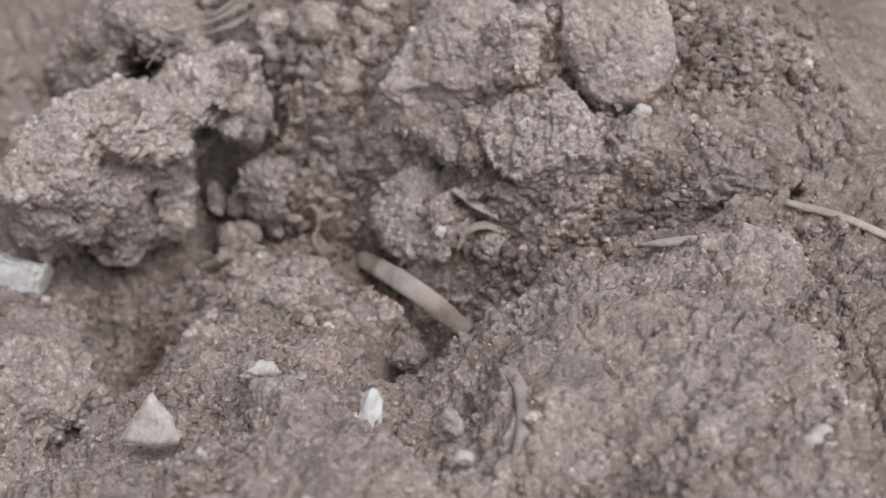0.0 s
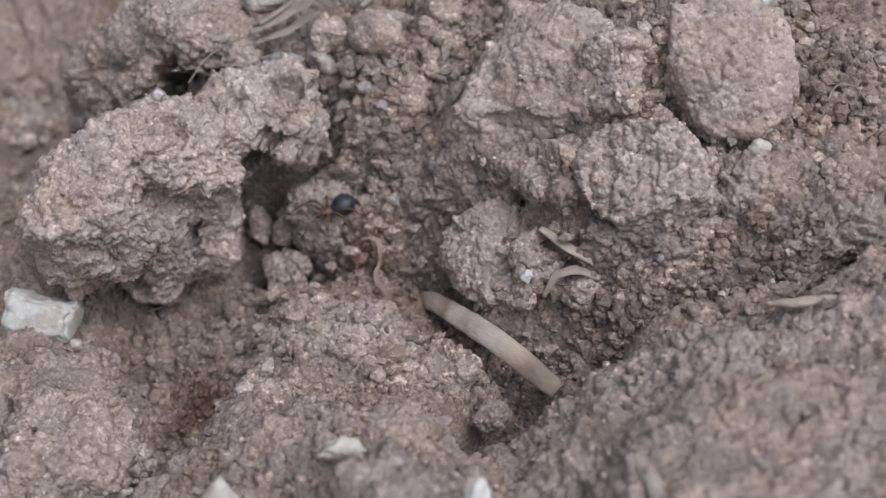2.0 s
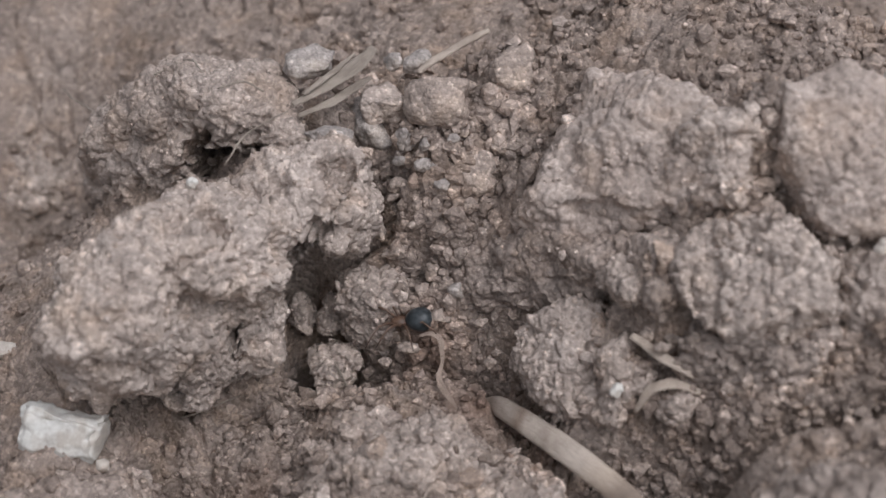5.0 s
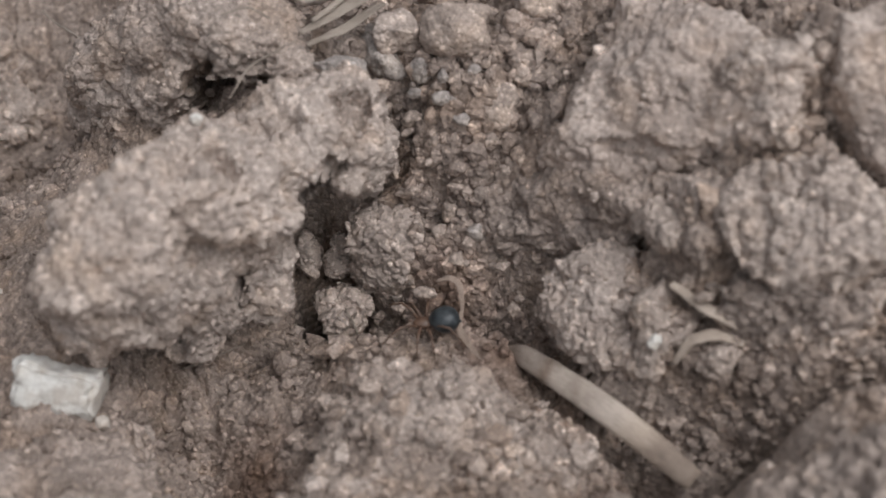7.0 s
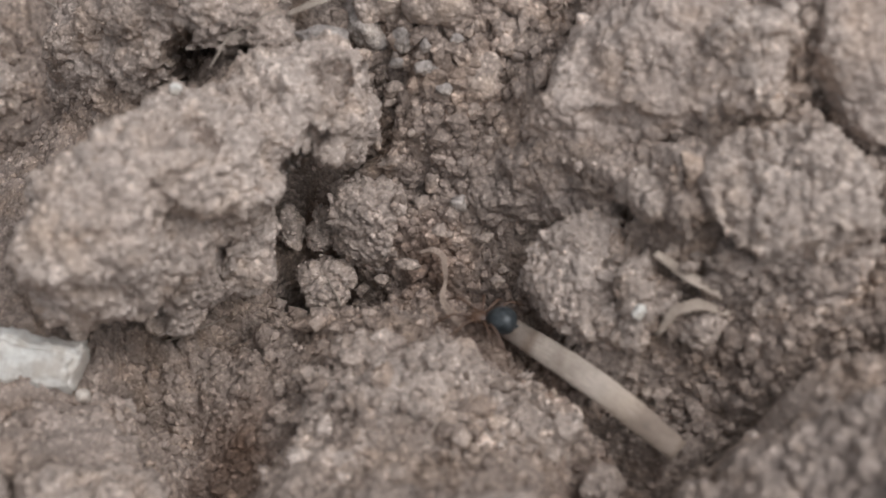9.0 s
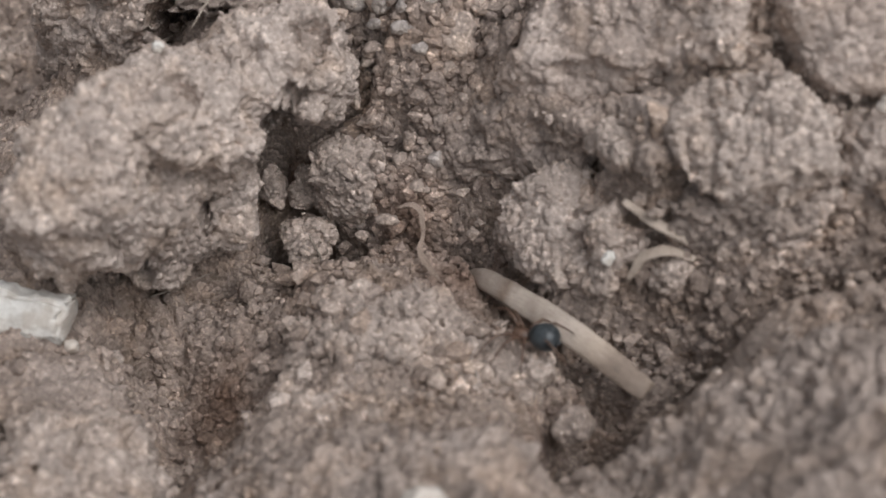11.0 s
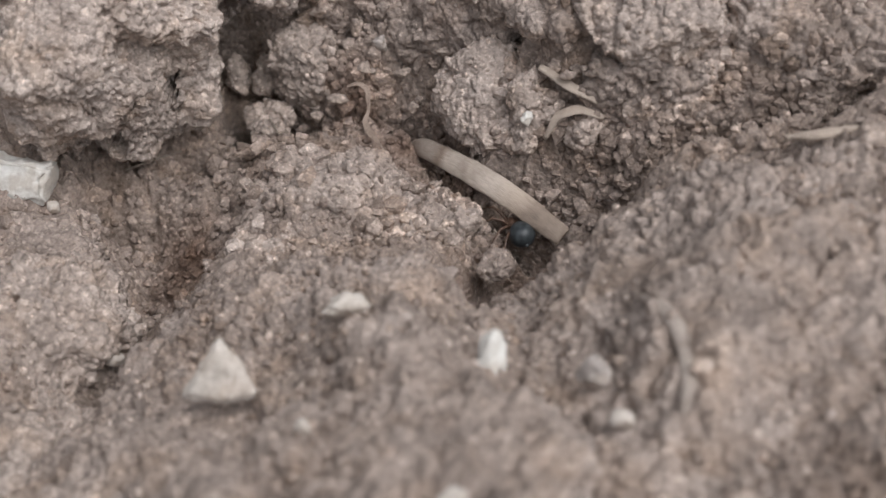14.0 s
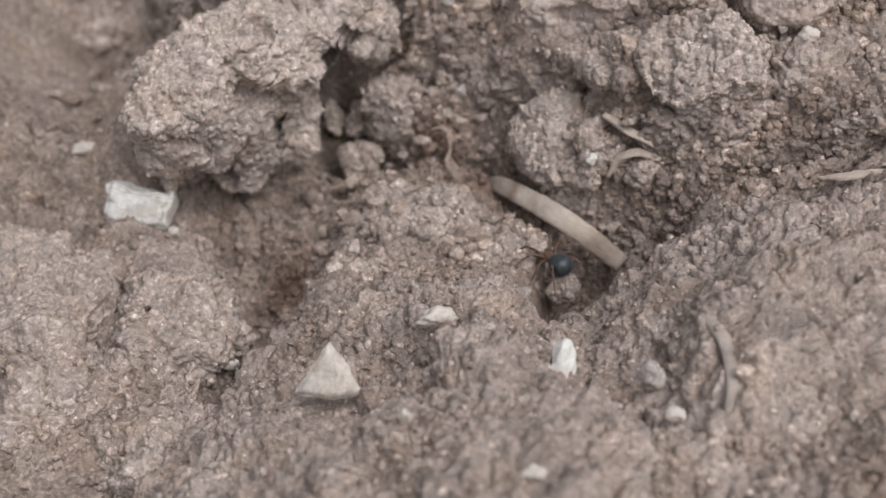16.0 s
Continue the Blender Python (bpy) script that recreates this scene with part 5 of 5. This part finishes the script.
def scatter(rng, unit, tri, x, y, z, r, material, label):
    n = len(x)
    p = unit[None] * (1 + 0.21 * rng.normal(size=(n, len(unit), 1))) * (r[:, None] * rng.uniform(0.65, 1.15, (n, 3)))[:, None, :]
    p = p + np.c_[x, y, z][:, None, :]
    f = tri[None] + (np.arange(n) * len(unit))[:, None, None]
    ob = mesh_object("soil_crumbs", p.reshape(-1, 3), f.reshape(-1, 3), material, smooth=False)
    tagged(ob, label, "soil crumbs", kind="stuff")


crumb_stuff()


# ---- the spider ----
def part(name, bm, material, parent, label=""):
    me = bpy.data.meshes.new(name)
    bm.to_mesh(me)
    bm.free()
    me.materials.append(material)
    me.polygons.foreach_set("use_smooth", [True] * len(me.polygons))
    ob = new(name, me)
    ob.parent = parent
    return tagged(ob, label) if label else ob


def blob(x, y, z, rx, ry, rz, taper=0.0, sub=3):
    bm = bmesh.new()
    bmesh.ops.create_icosphere(bm, subdivisions=sub, radius=1.0)
    for v in bm.verts:
        s = 1 + taper * v.co.x
        v.co = Vector((x + v.co.x * rx, y + v.co.y * ry * s, z + v.co.z * rz * s)) * MM
    return bm


def tube(points, radii, ring=7):
    bm = bmesh.new()
    rows = []
    for i, p in enumerate(points):
        a = Vector(points[max(i - 1, 0)])
        b = Vector(points[min(i + 1, len(points) - 1)])
        d = (b - a).normalized()
        s = d.cross(Vector((0, 0, 1)))
        s = s.normalized() if s.length > 1e-6 else Vector((1, 0, 0))
        u = s.cross(d)
        rows.append([bm.verts.new((Vector(p) + (s * math.cos(t) + u * math.sin(t)) * radii[i]) * MM) for t in (2 * math.pi * k / ring for k in range(ring))])
    for r, q in zip(rows, rows[1:]):
        for k in range(ring):
            bm.faces.new((r[k], r[(k + 1) % ring], q[(k + 1) % ring], q[k]))
    bm.faces.new(rows[0][::-1])
    bm.faces.new(rows[-1])
    return bm


def spider_skin(name, col, col2, rough, scale, spec=0.5):
    m, n, l, p = nodes_of(name)
    co = n.new("ShaderNodeTexCoord").outputs["Object"]
    a = noise_node(n, l, co, scale, 4.0)
    l.new(ramp_node(n, l, a.outputs[0], [(0.35, col), (0.65, col2)]).outputs[0], p.inputs["Base Color"])
    p.inputs["Roughness"].default_value = rough
    p.inputs["Specular IOR Level"].default_value = spec
    return m


def build_spider():
    black = spider_skin("spider_abdomen", (0.012, 0.015, 0.017), (0.055, 0.062, 0.066), 0.4, 1500.0, 0.4)
    brown = spider_skin("spider_legs", (0.06, 0.032, 0.02), (0.13, 0.075, 0.048), 0.5, 2500.0)
    root = new("spider")
    tagged(root, "small spider with a glossy blue-black abdomen and thin brown legs", "spider")
    ab = part("abdomen", blob(-0.85, 0, 0.35, 1.2, 1.08, 1.02, -0.12, 4), black, root, "glossy round blue-black abdomen")
    part("spinneret", blob(-2.0, 0, 0.1, 0.22, 0.16, 0.14), black, ab)
    part("cephalothorax", blob(0.85, 0, 0.05, 0.75, 0.55, 0.42, -0.2), brown, root, "brown head and chest")
    for s in (1, -1):
        part("pedipalp", tube([(1.45, 0.2 * s, 0.0), (1.8, 0.3 * s, 0.12), (2.05, 0.25 * s, -0.15)], (0.09, 0.09, 0.06)), brown, root)
    legs = []
    for s in (1, -1):
        for k, (yaw, size) in enumerate(((28, 1.15), (62, 0.95), (112, 0.9), (148, 1.15))):
            c, q = math.cos(radians(yaw)), math.sin(radians(yaw)) * s
            pts = [(0, 0, 0), (0.7 * c, 0.7 * q, 0.5), (1.5 * c, 1.5 * q, 0.62), (2.3 * c, 2.3 * q, 0.0), (3.0 * c, 3.0 * q, -0.75)]
            pts = [tuple(v * size for v in p) for p in pts]
            leg = part("leg", tube(pts, (0.13, 0.12, 0.1, 0.07, 0.03)), brown, root, "thin jointed brown leg")
            base = pose((1.1 - 0.28 * k) * MM, 0.4 * s * MM, 0.0)
            leg.matrix_basis = base
            legs.append((leg, base, s, k))
    return root, legs


spider, spider_legs = build_spider()


def motions():
    """The spider creeps out of the crevice, along the straw and down into the pit."""
    way = [(0.0, -6.4, 29.2, -8.8, 200), (1.3, -6.2, 28.6, -8.6, 205), (1.8, -6.2, 25.2, -7.4, 210), (2.5, -5.9, 25.2, -7.5, 200), (3.0, -6.0, 25.5, -7.1, 190), (3.3, -6.7, 25.4, -7.0, 185), (3.5, -5.8, 25.7, -7.1, 180), (4.0, -5.4, 25.0, -6.9, 170),
           (4.2, -5.3, 24.8, -7.1, 175), (5.2, -4.3, 24.2, -9.4, 180), (6.3, -3.8, 20.0, -10.0, 190), (6.5, -3.9, 19.7, -9.9, 190), (7.0, -3.8, 18.9, -9.8, 185), (7.5, -2.5, 19.4, -10.2, 180), (8.0, -0.9, 18.6, -9.9, 170), (8.2, -0.7, 17.8, -9.9, 165),
           (9.2, 2.6, 16.2, -9.8, 160), (10.5, 5.4, 11.7, -10.0, 165), (11.0, 6.6, 8.4, -8.8, 160), (11.5, 8.7, 9.3, -10.9, 150), (11.8, 9.8, 7.3, -11.5, 140), (12.0, 10.9, 7.3, -11.0, 130), (12.5, 11.4, 7.3, -11.5, 120), (13.0, 11.5, 7.2, -11.7, 115),
           (13.5, 12.0, 6.6, -11.7, 112), (14.0, 11.3, 6.9, -12.0, 110), (14.5, 10.8, 7.1, -11.9, 112), (15.0, 11.3, 6.9, -12.0, 115), (15.5, 9.0, 3.6, -10.2, 120), (16.0, 8.6, 4.3, -10.2, 125)]
    walk(spider, [(t, pose(x * MM, y * MM, z * MM, 0, 0, turn)) for t, x, y, z, turn in way])
    for leg, base, s, k in spider_legs:
        rows = []
        for i in range(33):
            t = 0.5 * i
            busy = 0.35 if t < 2.5 or t > 12.5 else 1.0
            a = math.sin(t * 5.1 + k * 2.2 + (1.6 if s > 0 else 0)) * busy
            rows.append((t, base @ pose(0, 0, 0, 7 * a * s, 5 * a, 14 * a)))
        walk(leg, rows)


motions()
